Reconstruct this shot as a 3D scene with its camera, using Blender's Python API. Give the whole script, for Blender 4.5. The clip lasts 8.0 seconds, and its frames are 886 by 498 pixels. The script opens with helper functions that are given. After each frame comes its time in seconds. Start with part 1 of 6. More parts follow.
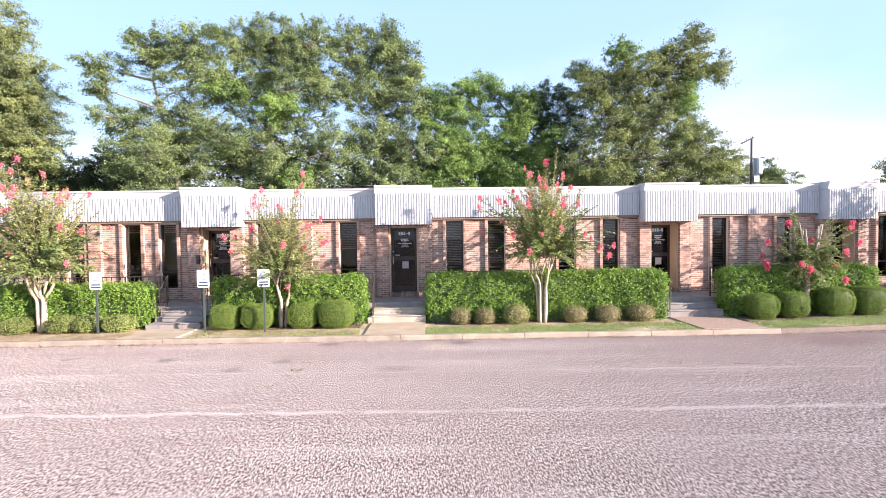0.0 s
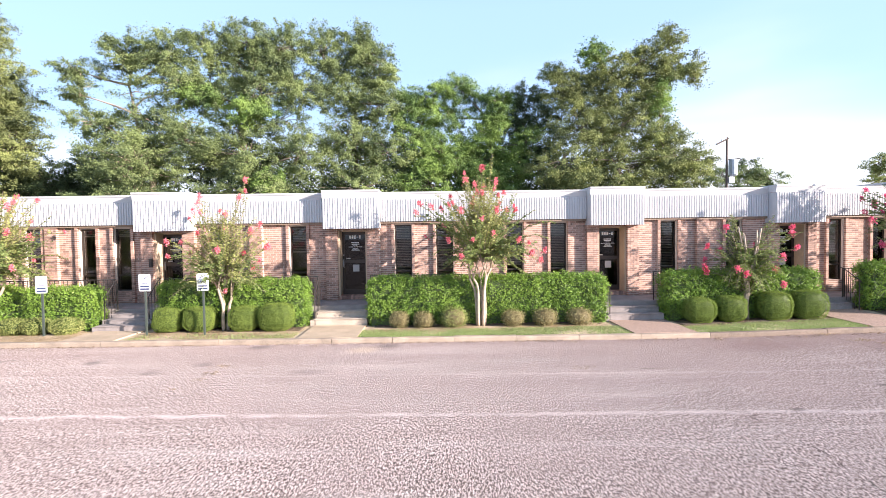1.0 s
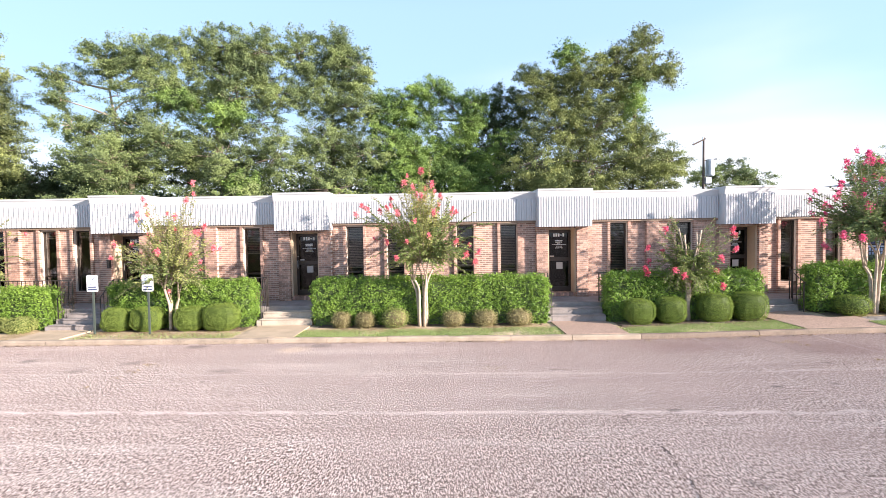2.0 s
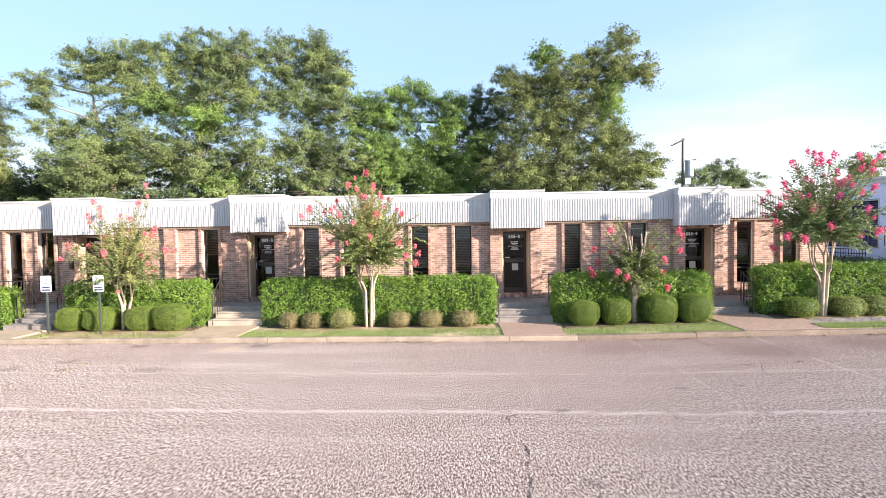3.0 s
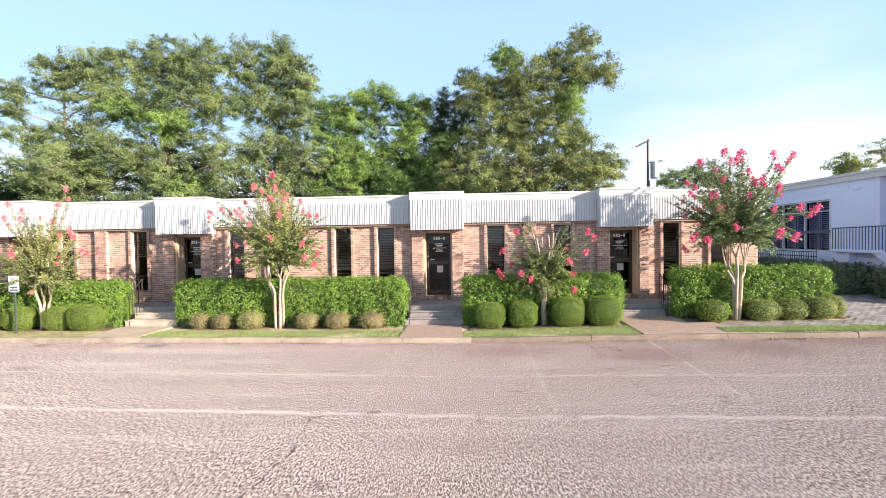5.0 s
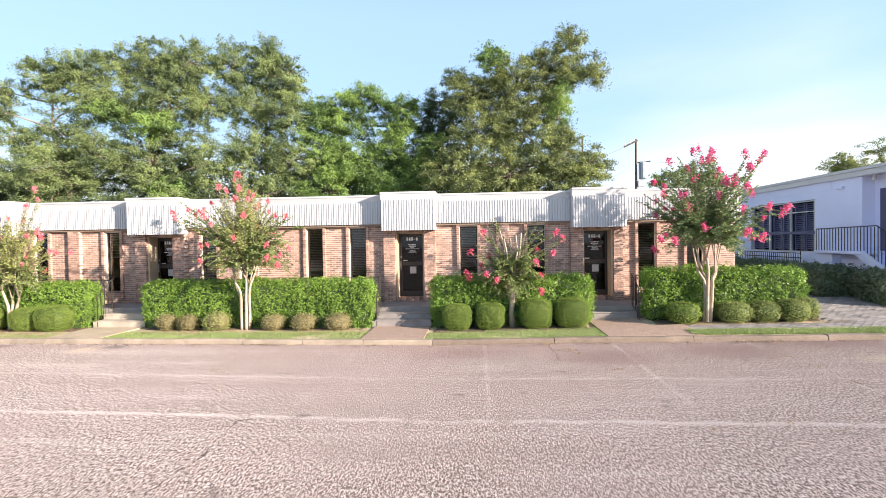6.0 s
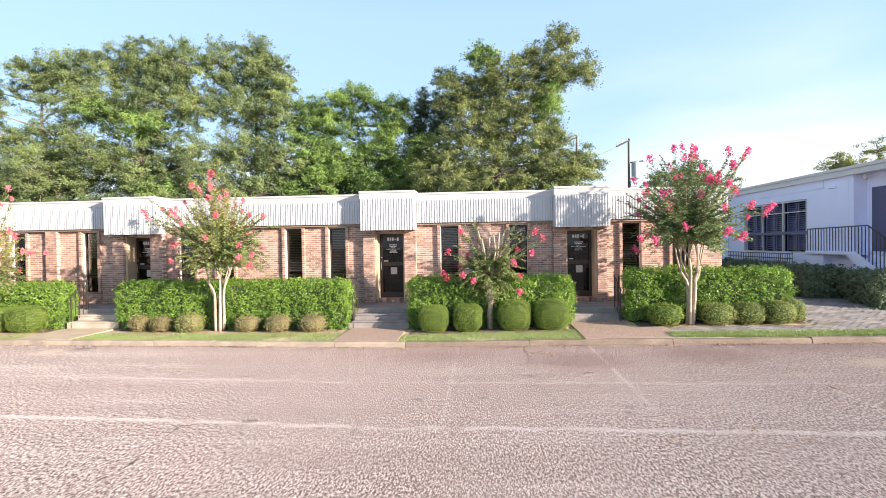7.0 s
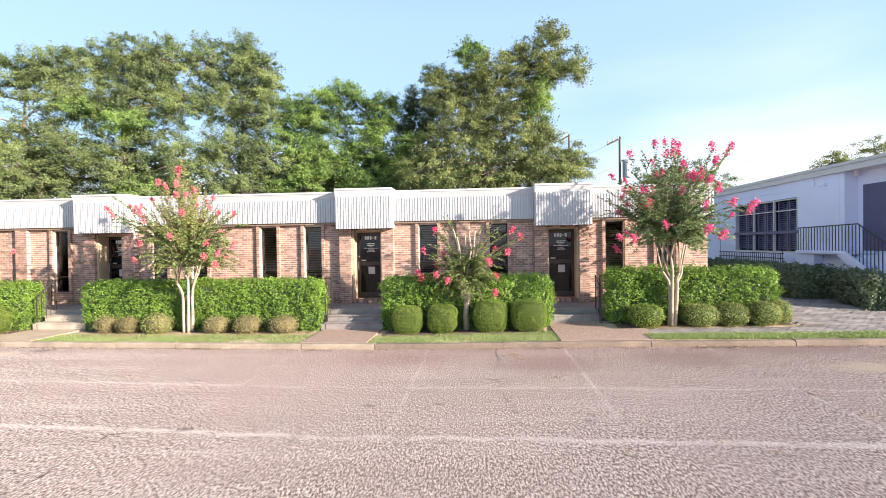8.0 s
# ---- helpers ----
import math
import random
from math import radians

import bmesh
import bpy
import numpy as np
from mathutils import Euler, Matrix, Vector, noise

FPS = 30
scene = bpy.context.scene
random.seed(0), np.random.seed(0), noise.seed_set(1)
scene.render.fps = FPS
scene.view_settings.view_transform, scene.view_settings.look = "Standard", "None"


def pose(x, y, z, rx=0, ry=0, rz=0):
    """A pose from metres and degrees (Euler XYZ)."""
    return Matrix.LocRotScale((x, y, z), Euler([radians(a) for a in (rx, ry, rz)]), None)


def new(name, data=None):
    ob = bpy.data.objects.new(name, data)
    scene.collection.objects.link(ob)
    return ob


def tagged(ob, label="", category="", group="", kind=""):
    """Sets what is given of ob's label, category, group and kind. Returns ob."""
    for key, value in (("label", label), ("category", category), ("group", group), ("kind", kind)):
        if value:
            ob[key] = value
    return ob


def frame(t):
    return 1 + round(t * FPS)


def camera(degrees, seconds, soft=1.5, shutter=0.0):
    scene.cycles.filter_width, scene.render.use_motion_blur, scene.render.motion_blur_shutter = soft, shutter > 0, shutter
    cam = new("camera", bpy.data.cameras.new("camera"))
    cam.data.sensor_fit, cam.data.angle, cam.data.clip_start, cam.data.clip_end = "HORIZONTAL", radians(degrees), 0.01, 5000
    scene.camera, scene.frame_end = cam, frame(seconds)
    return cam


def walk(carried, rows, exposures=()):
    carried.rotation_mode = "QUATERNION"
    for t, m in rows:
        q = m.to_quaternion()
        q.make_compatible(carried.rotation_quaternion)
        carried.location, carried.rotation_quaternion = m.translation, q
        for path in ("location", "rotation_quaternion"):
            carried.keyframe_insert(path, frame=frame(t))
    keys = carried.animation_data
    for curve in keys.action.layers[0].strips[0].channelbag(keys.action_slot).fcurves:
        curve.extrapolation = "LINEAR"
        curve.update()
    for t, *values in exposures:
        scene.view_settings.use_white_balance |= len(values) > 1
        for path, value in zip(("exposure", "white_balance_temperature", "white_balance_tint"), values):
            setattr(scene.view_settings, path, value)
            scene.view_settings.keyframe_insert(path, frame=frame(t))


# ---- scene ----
import itertools

cam = camera(86.6, 8.0, soft=0.55)
# seconds, x, y, z, yaw, pitch, roll
ROWS = [
    (0.0, -0.043, 1.713, 2.402, -1.94, -1.77, -0.77),
    (0.5, 0.862, 1.608, 2.482, -1.50, -1.87, -0.80),
    (1.0, 1.796, 1.493, 2.532, -0.98, -1.92, -0.82),
    (1.5, 2.730, 1.384, 2.558, -0.41, -1.93, -0.84),
    (3.0, 5.405, 1.206, 2.539, 1.40, -1.73, -0.89),
    (3.5, 6.234, 1.211, 2.514, 1.98, -1.62, -0.90),
    (4.0, 7.018, 1.246, 2.485, 2.53, -1.49, -0.90),
    (4.5, 7.744, 1.311, 2.454, 3.03, -1.35, -0.91),
    (6.0, 9.424, 1.643, 2.362, 4.18, -0.94, -0.90),
    (6.5, 9.794, 1.795, 2.333, 4.42, -0.83, -0.89),
    (7.0, 10.092, 1.969, 2.304, 4.59, -0.73, -0.88),
    (7.5, 10.370, 2.173, 2.274, 4.68, -0.67, -0.87),
    (8.0, 10.724, 2.418, 2.240, 4.70, -0.64, -0.85),
]
walk(cam, [(t, pose(x, y, z, 0, 0, yaw) @ pose(0, 0, 0, 90 + pitch) @ pose(0, 0, 0, 0, 0, roll)) for t, x, y, z, yaw, pitch, roll in ROWS], [(0.0, 1.50, 6150, 17), (1.5, 1.47, 6200, 15), (3.0, 1.39, 6340, 11), (8.0, 1.35, 6430, 10)])

# ---- world and sun ----
SUN_AZ, SUN_EL = radians(63), radians(15.8)  # azimuth from the facade's normal towards +x
to_sun = Vector((math.sin(SUN_AZ) * math.cos(SUN_EL), -math.cos(SUN_AZ) * math.cos(SUN_EL), math.sin(SUN_EL)))
sun = new("sun", bpy.data.lights.new("sun", "SUN"))
sun.data.energy, sun.data.angle, sun.data.color = 5.0, radians(0.6), (1.0, 0.88, 0.755)
sun.matrix_world = to_sun.to_track_quat("Z", "Y").to_matrix().to_4x4()
world = bpy.data.worlds.new("sky")
scene.world = world
world.use_nodes = True
wn, wl = world.node_tree.nodes, world.node_tree.links
sky = wn.new("ShaderNodeTexSky")
sky.sky_type, sky.sun_disc = "NISHITA", False
sky.sun_elevation, sky.sun_rotation = SUN_EL, math.atan2(to_sun.x, to_sun.y)
sky.air_density, sky.dust_density, sky.ozone_density = 1.0, 0.6, 1.0
coord = wn.new("ShaderNodeTexCoord")
mapping = wn.new("ShaderNodeMapping")
mapping.inputs["Scale"].default_value = (1.0, 1.0, 4.0)
mapping.inputs["Location"].default_value = (0.55, 0.2, 0.15)
cloud = wn.new("ShaderNodeTexNoise")
cloud.inputs["Scale"].default_value, cloud.inputs["Detail"].default_value, cloud.inputs["Roughness"].default_value = 1.0, 4.0, 0.45
updown = wn.new("ShaderNodeSeparateXYZ")
low = wn.new("ShaderNodeMapRange")
low.inputs["From Min"].default_value, low.inputs["From Max"].default_value = 0.05, 0.55
low.inputs["To Min"].default_value, low.inputs["To Max"].default_value = 0.34, -0.22
total = wn.new("ShaderNodeMath")
total.operation = "ADD"
ramp = wn.new("ShaderNodeMapRange")
ramp.interpolation_type = "SMOOTHSTEP"
ramp.inputs["From Min"].default_value, ramp.inputs["From Max"].default_value = 0.42, 0.90
haze, mixc = wn.new("ShaderNodeMix"), wn.new("ShaderNodeMix")
haze.data_type = mixc.data_type = "RGBA"
lid = wn.new("ShaderNodeMapRange")
lid.inputs["From Min"].default_value, lid.inputs["From Max"].default_value = 0.42, 0.9
lid.inputs["To Min"].default_value, lid.inputs["To Max"].default_value = 0.65, 0.1
wl.new(updown.outputs[2], lid.inputs["Value"])
wl.new(lid.outputs["Result"], haze.inputs["Factor"])
haze.inputs["B"].default_value = (3.5, 5.15, 7.4, 1)
mixc.inputs["B"].default_value = (6.6, 6.8, 6.9, 1)
wl.new(coord.outputs["Generated"], mapping.inputs["Vector"])
wl.new(coord.outputs["Generated"], updown.inputs[0])
wl.new(updown.outputs[2], low.inputs["Value"])
wl.new(mapping.outputs["Vector"], cloud.inputs["Vector"])
wl.new(cloud.outputs["Fac"], total.inputs[0])
wl.new(low.outputs["Result"], total.inputs[1])
side = wn.new("ShaderNodeMapRange")
side.inputs["From Min"].default_value, side.inputs["From Max"].default_value = 0.22, 0.55
side.inputs["To Min"].default_value, side.inputs["To Max"].default_value = -0.24, -0.03
both = wn.new("ShaderNodeMath")
wl.new(updown.outputs[0], side.inputs["Value"])
wl.new(side.outputs["Result"], both.inputs[0])
wl.new(total.outputs[0], both.inputs[1])
wl.new(both.outputs[0], ramp.inputs["Value"])
wl.new(ramp.outputs["Result"], mixc.inputs["Factor"])
wl.new(sky.outputs["Color"], haze.inputs["A"])
wl.new(haze.outputs["Result"], mixc.inputs["A"])
wl.new(mixc.outputs["Result"], wn["Background"].inputs["Color"])
wn["Background"].inputs["Strength"].default_value = 0.08


# ---- materials ----
def mat(name, base, rough=0.7, metal=0.0, var=0.25, scale=6.0, fine=60.0, bump=0.2, spec=0.5, island=0.0, obj=0.0, second=None):
    """A plain surface with colour variation at two scales, and relief."""
    m = bpy.data.materials.new(name)
    m.use_nodes = True
    n, l = m.node_tree.nodes, m.node_tree.links
    p = n["Principled BSDF"]
    p.inputs["Roughness"].default_value, p.inputs["Metallic"].default_value = rough, metal
    p.inputs["Specular IOR Level"].default_value = spec
    tc = n.new("ShaderNodeTexCoord")
    a, b = n.new("ShaderNodeTexNoise"), n.new("ShaderNodeTexNoise")
    a.inputs["Scale"].default_value, a.inputs["Detail"].default_value = scale, 4
    b.inputs["Scale"].default_value, b.inputs["Detail"].default_value = fine, 3
    l.new(tc.outputs["Object"], a.inputs["Vector"])
    l.new(tc.outputs["Object"], b.inputs["Vector"])
    mul = n.new("ShaderNodeMath")
    mul.operation = "MULTIPLY_ADD"
    mul.inputs[1].default_value = 0.5
    l.new(b.outputs["Fac"], mul.inputs[0])
    half = n.new("ShaderNodeMath")
    half.operation = "MULTIPLY"
    half.inputs[1].default_value = 0.5
    l.new(a.outputs["Fac"], half.inputs[0])
    l.new(half.outputs[0], mul.inputs[2])
    mr = n.new("ShaderNodeMapRange")
    mr.inputs["From Min"].default_value, mr.inputs["From Max"].default_value = 0.3, 0.7
    l.new(mul.outputs[0], mr.inputs["Value"])
    lo = tuple(c * (1 - var) for c in base)
    hi = tuple(min(1, c * (1 + var)) for c in (second or base))
    mix = n.new("ShaderNodeMix")
    mix.data_type = "RGBA"
    mix.inputs["A"].default_value, mix.inputs["B"].default_value = (*lo, 1), (*hi, 1)
    l.new(mr.outputs["Result"], mix.inputs["Factor"])
    out = mix.outputs["Result"]
    for amount, node, socket in ((island, "ShaderNodeNewGeometry", "Random Per Island"), (obj, "ShaderNodeObjectInfo", "Random")):
        if amount:
            g = n.new(node)
            r = n.new("ShaderNodeMapRange")
            r.inputs["To Min"].default_value, r.inputs["To Max"].default_value = 1 - amount, 1 + amount
            l.new(g.outputs[socket], r.inputs["Value"])
            h = n.new("ShaderNodeHueSaturation")
            l.new(r.outputs["Result"], h.inputs["Value"])
            l.new(out, h.inputs["Color"])
            out = h.outputs["Color"]
    l.new(out, p.inputs["Base Color"])
    if bump:
        bp = n.new("ShaderNodeBump")
        bp.inputs["Strength"].default_value, bp.inputs["Distance"].default_value = bump, 0.01
        l.new(mul.outputs[0], bp.inputs["Height"])
        l.new(bp.outputs["Normal"], p.inputs["Normal"])
    return m


def leaf_mat(name, dark, light, glow=0.35, rough=0.55, single=0.55, patch=0.45, scale=0.9, gloss=0.18):
    """Leaves: each its own shade, gloss on top, light passing through."""
    m = bpy.data.materials.new(name)
    m.use_nodes = True
    n, l = m.node_tree.nodes, m.node_tree.links
    p = n["Principled BSDF"]
    p.inputs["Roughness"].default_value = rough
    p.inputs["Specular IOR Level"].default_value = gloss
    g = n.new("ShaderNodeNewGeometry")
    tc = n.new("ShaderNodeTexCoord")
    a = n.new("ShaderNodeTexNoise")
    a.inputs["Scale"].default_value = scale
    l.new(tc.outputs["Object"], a.inputs["Vector"])
    add = n.new("ShaderNodeMath")
    add.operation = "MULTIPLY_ADD"
    add.inputs[1].default_value = single
    l.new(g.outputs["Random Per Island"], add.inputs[0])
    sub = n.new("ShaderNodeMapRange")
    sub.inputs["From Min"].default_value, sub.inputs["From Max"].default_value = 0.3, 0.7
    sub.inputs["To Min"].default_value, sub.inputs["To Max"].default_value = 0.0, patch
    l.new(a.outputs["Fac"], sub.inputs["Value"])
    l.new(sub.outputs["Result"], add.inputs[2])
    mix = n.new("ShaderNodeMix")
    mix.data_type = "RGBA"
    mix.inputs["A"].default_value, mix.inputs["B"].default_value = (*dark, 1), (*light, 1)
    l.new(add.outputs[0], mix.inputs["Factor"])
    l.new(mix.outputs["Result"], p.inputs["Base Color"])
    t = n.new("ShaderNodeBsdfTranslucent")
    l.new(mix.outputs["Result"], t.inputs["Color"])
    ms = n.new("ShaderNodeMixShader")
    ms.inputs["Fac"].default_value = glow
    l.new(p.outputs["BSDF"], ms.inputs[1])
    l.new(t.outputs["BSDF"], ms.inputs[2])
    l.new(ms.outputs["Shader"], n["Material Output"].inputs["Surface"])
    return m


def glass_mat(name, tint):
    m = bpy.data.materials.new(name)
    m.use_nodes = True
    n, l = m.node_tree.nodes, m.node_tree.links
    n.remove(n["Principled BSDF"])
    tr, gl, fr, ms = n.new("ShaderNodeBsdfTransparent"), n.new("ShaderNodeBsdfGlossy"), n.new("ShaderNodeFresnel"), n.new("ShaderNodeMixShader")
    tr.inputs["Color"].default_value = (*tint, 1)
    gl.inputs["Roughness"].default_value = 0.02
    fr.inputs["IOR"].default_value = 1.5
    l.new(fr.outputs["Fac"], ms.inputs["Fac"])
    l.new(tr.outputs["BSDF"], ms.inputs[1])
    l.new(gl.outputs["BSDF"], ms.inputs[2])
    l.new(ms.outputs["Shader"], n["Material Output"].inputs["Surface"])
    return m


DRIP, SAND, RUSSET = (0.11, 0.095, 0.09), (0.60, 0.47, 0.36), (0.27, 0.165, 0.15)
OIL = [(-2.28, 12.41, 0.34, 0.22, 0.5, DRIP), (-5.34, 11.29, 0.26, 0.2, 0.5, DRIP), (-2.93, 11.01, 0.25, 0.2, 0.4, DRIP), (-3.7, 10.48, 0.22, 0.18, 0.36, DRIP),
       (-0.67, 10.36, 0.4, 0.2, 0.32, DRIP), (0.7, 12.31, 0.3, 0.2, 0.5, DRIP), (0.15, 11.98, 0.4, 0.35, 0.6, SAND), (6.94, 8.05, 0.16, 0.07, 0.5, DRIP),
       (17.28, 10.77, 0.9, 0.45, 0.75, SAND), (11.95, 11.13, 1.1, 0.8, 0.45, RUSSET), (14.51, 11.54, 1.1, 0.8, 0.45, RUSSET), (16.87, 12.15, 1.6, 0.5, 0.4, RUSSET),
       (9.08, 11.64, 1.3, 0.6, 0.35, RUSSET)]


def asphalt_mat():
    """Worn chip-seal: pinkish stones in grey binder, stains, a pale joint band, darker reddish patches."""
    m = bpy.data.materials.new("worn asphalt")
    m.use_nodes = True
    n, l = m.node_tree.nodes, m.node_tree.links
    p = n["Principled BSDF"]
    p.inputs["Roughness"].default_value = 0.9
    p.inputs["Diffuse Roughness"].default_value = 0.5
    p.inputs["Specular IOR Level"].default_value = 0.2
    tc = n.new("ShaderNodeTexCoord")
    sep = n.new("ShaderNodeSeparateXYZ")
    l.new(tc.outputs["Object"], sep.inputs[0])

    def noise_tex(scale, detail=3, rough=0.55):
        t = n.new("ShaderNodeTexNoise")
        t.inputs["Scale"].default_value, t.inputs["Detail"].default_value, t.inputs["Roughness"].default_value = scale, detail, rough
        l.new(tc.outputs["Object"], t.inputs["Vector"])
        return t.outputs["Fac"]

    def math_node(op, a, b=None, c=None):
        t = n.new("ShaderNodeMath")
        t.operation = op
        for i, v in enumerate((a, b, c)):
            if v is None:
                continue
            if isinstance(v, (int, float)):
                t.inputs[i].default_value = v
            else:
                l.new(v, t.inputs[i])
        return t.outputs[0]

    def ramp_node(v, lo, hi):
        t = n.new("ShaderNodeMapRange")
        t.inputs["From Min"].default_value, t.inputs["From Max"].default_value = lo, hi
        l.new(v, t.inputs["Value"])
        return t.outputs["Result"]

    def blend(f, a, b):
        t = n.new("ShaderNodeMix")
        t.data_type = "RGBA"
        for key, v in (("Factor", f), ("A", a), ("B", b)):
            if isinstance(v, tuple):
                t.inputs[key].default_value = (*v, 1)
            elif isinstance(v, (int, float)):
                t.inputs[key].default_value = v
            else:
                l.new(v, t.inputs[key])
        return t.outputs["Result"]

    # chips lie drawn out along the roller's way
    flat = n.new("ShaderNodeCombineXYZ")
    l.new(sep.outputs[0], flat.inputs[0])
    l.new(math_node("MULTIPLY", sep.outputs[1], 0.42), flat.inputs[1])

    def grain(scale, detail, rough, twist):
        t = n.new("ShaderNodeTexNoise")
        t.noise_dimensions = "2D"
        t.inputs["Scale"].default_value, t.inputs["Detail"].default_value, t.inputs["Roughness"].default_value, t.inputs["Distortion"].default_value = scale, detail, rough, twist
        l.new(flat.outputs[0], t.inputs["Vector"])
        return t.outputs["Fac"]

    vor = n.new("ShaderNodeTexVoronoi")
    vor.voronoi_dimensions = "2D"
    vor.inputs["Scale"].default_value = 62.0
    l.new(flat.outputs[0], vor.inputs["Vector"])
    chip = n.new("ShaderNodeSeparateColor")
    l.new(vor.outputs["Color"], chip.inputs[0])
    coarse = math_node("MULTIPLY", grain(45.0, 2, 0.5, 0.1), 0.46)
    stone = ramp_node(math_node("MULTIPLY_ADD", grain(88.0, 3, 0.6, 0.15), 0.54, coarse), 0.462, 0.534)
    col = blend(chip.outputs[1], (0.64, 0.51, 0.46), (0.93, 0.81, 0.76))
    col = blend(stone, (0.075, 0.056, 0.049), col)
    fleck = ramp_node(grain(110.0, 2, 0.5, 0.3), 0.60, 0.68)
    col = blend(math_node("MULTIPLY", fleck, 0.55), col, (0.16, 0.11, 0.095))
    mott = ramp_node(grain(16.0, 4, 0.65, 0.3), 0.45, 0.60)
    col = blend(math_node("MULTIPLY", mott, 0.18), col, (0.28, 0.19, 0.165))
    patches = ramp_node(noise_tex(0.45, 4), 0.38, 0.62)
    col = blend(math_node("MULTIPLY", patches, 0.30), col, (0.46, 0.355, 0.325))
    # long faint wheel streaks, drawn out along the lot
    streak_at = n.new("ShaderNodeMapping")
    streak_at.inputs["Scale"].default_value, streak_at.inputs["Rotation"].default_value = (0.16, 1.5, 1.0), (0, 0, 0.05)
    l.new(tc.outputs["Object"], streak_at.inputs["Vector"])
    streak = n.new("ShaderNodeTexNoise")
    streak.inputs["Scale"].default_value, streak.inputs["Detail"].default_value, streak.inputs["Roughness"].default_value = 1.1, 6, 0.65
    l.new(streak_at.outputs["Vector"], streak.inputs["Vector"])
    col = blend(math_node("MULTIPLY", ramp_node(streak.outputs["Fac"], 0.50, 0.68), 0.30), col, (0.30, 0.225, 0.20))
    col = blend(math_node("MULTIPLY", ramp_node(streak.outputs["Fac"], 0.46, 0.32), 0.22), col, (0.80, 0.70, 0.66))
    # darker strip of the lot along the kerb, with ragged edge
    wob = math_node("MULTIPLY_ADD", noise_tex(0.8, 4), 1.6, -0.8)
    edge = ramp_node(math_node("ADD", sep.outputs[1], wob), 10.6, 12.4)
    far_side = ramp_node(math_node("ADD", sep.outputs[0], math_node("MULTIPLY", wob, 1.5)), 2.0, 11.0)
    col = blend(math_node("MULTIPLY", edge, math_node("MULTIPLY_ADD", far_side, 0.30, 0.20)), col, (0.33, 0.225, 0.195))
    mid_lot = ramp_node(math_node("ADD", sep.outputs[1], wob), 7.6, 10.5)
    col = blend(math_node("MULTIPLY", math_node("MULTIPLY", mid_lot, far_side), 0.24), col, (0.40, 0.275, 0.23))
    col = blend(math_node("MULTIPLY", far_side, 0.12), col, (0.60, 0.40, 0.34))
    # pale joint bands running along the lot
    wob2 = math_node("MULTIPLY_ADD", noise_tex(1.3, 5, 0.65), 0.34, -0.17)
    skew = math_node("MULTIPLY_ADD", sep.outputs[0], 0.034, wob2)
    for place, width, amount in ((8.2, 0.085, 0.50), (10.12, 0.06, 0.26)):
        d = math_node("ABSOLUTE", math_node("SUBTRACT", math_node("ADD", sep.outputs[1], skew), place))
        band = math_node("MULTIPLY", ramp_node(d, width, width * 0.3), ramp_node(noise_tex(3.0, 4), 0.30, 0.50))
        col = blend(math_node("MULTIPLY", band, amount), col, (0.78, 0.67, 0.64))
    # faded stall lines from the kerb, 2.85 m apart
    stall = math_node("MULTIPLY_ADD", sep.outputs[0], 1 / 2.85, -15.26 / 2.85 + 20.5)
    stall = math_node("MULTIPLY", math_node("ABSOLUTE", math_node("SUBTRACT", math_node("FRACT", stall), 0.5)), 2.85)
    stall = math_node("ADD", stall, math_node("MULTIPLY_ADD", noise_tex(5.0, 4), 0.06, -0.03))
    line = math_node("MULTIPLY", ramp_node(stall, 0.05, 0.02), ramp_node(sep.outputs[1], 7.6, 8.3))
    line = math_node("MULTIPLY", line, ramp_node(noise_tex(2.2, 5, 0.7), 0.38, 0.58))
    col = blend(math_node("MULTIPLY", math_node("MULTIPLY", line, far_side), 0.28), col, (0.80, 0.69, 0.65))
    # oil drips and a sandy patch where cars have stood, and darker reddish patches
    ragged = math_node("MULTIPLY_ADD", noise_tex(7.0, 4, 0.65), 1.3, -0.65)
    for cx, cy, ax, ay, amount, tint in OIL:
        ex = math_node("MULTIPLY", math_node("SUBTRACT", sep.outputs[0], cx), 1 / ax)
        ey = math_node("MULTIPLY", math_node("SUBTRACT", sep.outputs[1], cy), 1 / ay)
        dist = math_node("ADD", math_node("SQRT", math_node("ADD", math_node("MULTIPLY", ex, ex), math_node("MULTIPLY", ey, ey))), ragged)
        col = blend(math_node("MULTIPLY", ramp_node(dist, 1.1, 0.4), amount), col, tint)
    spots = ramp_node(noise_tex(1.7, 2), 0.70, 0.76)
    col = blend(math_node("MULTIPLY", spots, 0.6), col, (0.10, 0.085, 0.08))
    l.new(col, p.inputs["Base Color"])
    bp = n.new("ShaderNodeBump")
    bp.inputs["Strength"].default_value, bp.inputs["Distance"].default_value = 0.9, 0.012
    l.new(math_node("ADD", stone, noise_tex(90, 2)), bp.inputs["Height"])
    l.new(bp.outputs["Normal"], p.inputs["Normal"])
    return m


ASPHALT = asphalt_mat()
CONCRETE_BROWN = mat("stained kerb concrete", (0.22, 0.165, 0.125), 0.85, var=0.45, scale=2.0, fine=45, bump=0.3)
CONCRETE_TAN = mat("tan worn concrete", (0.52, 0.40, 0.28), 0.9, var=0.3, scale=2.0, fine=60, bump=0.3)
CONCRETE = mat("kerb concrete", (0.36, 0.285, 0.215), 0.85, var=0.42, scale=2.5, fine=45, bump=0.3)
STEP = mat("step concrete", (0.28, 0.245, 0.23), 0.85, var=0.35, scale=3, fine=50, bump=0.25)
# Lighter, warmer step concrete: sunlight on the second door's steps, as colour.
STEP_SUNLIT = mat("worn step concrete, sunlight in the colour", (0.46, 0.385, 0.31), 0.85, var=0.35, scale=3, fine=50, bump=0.25)
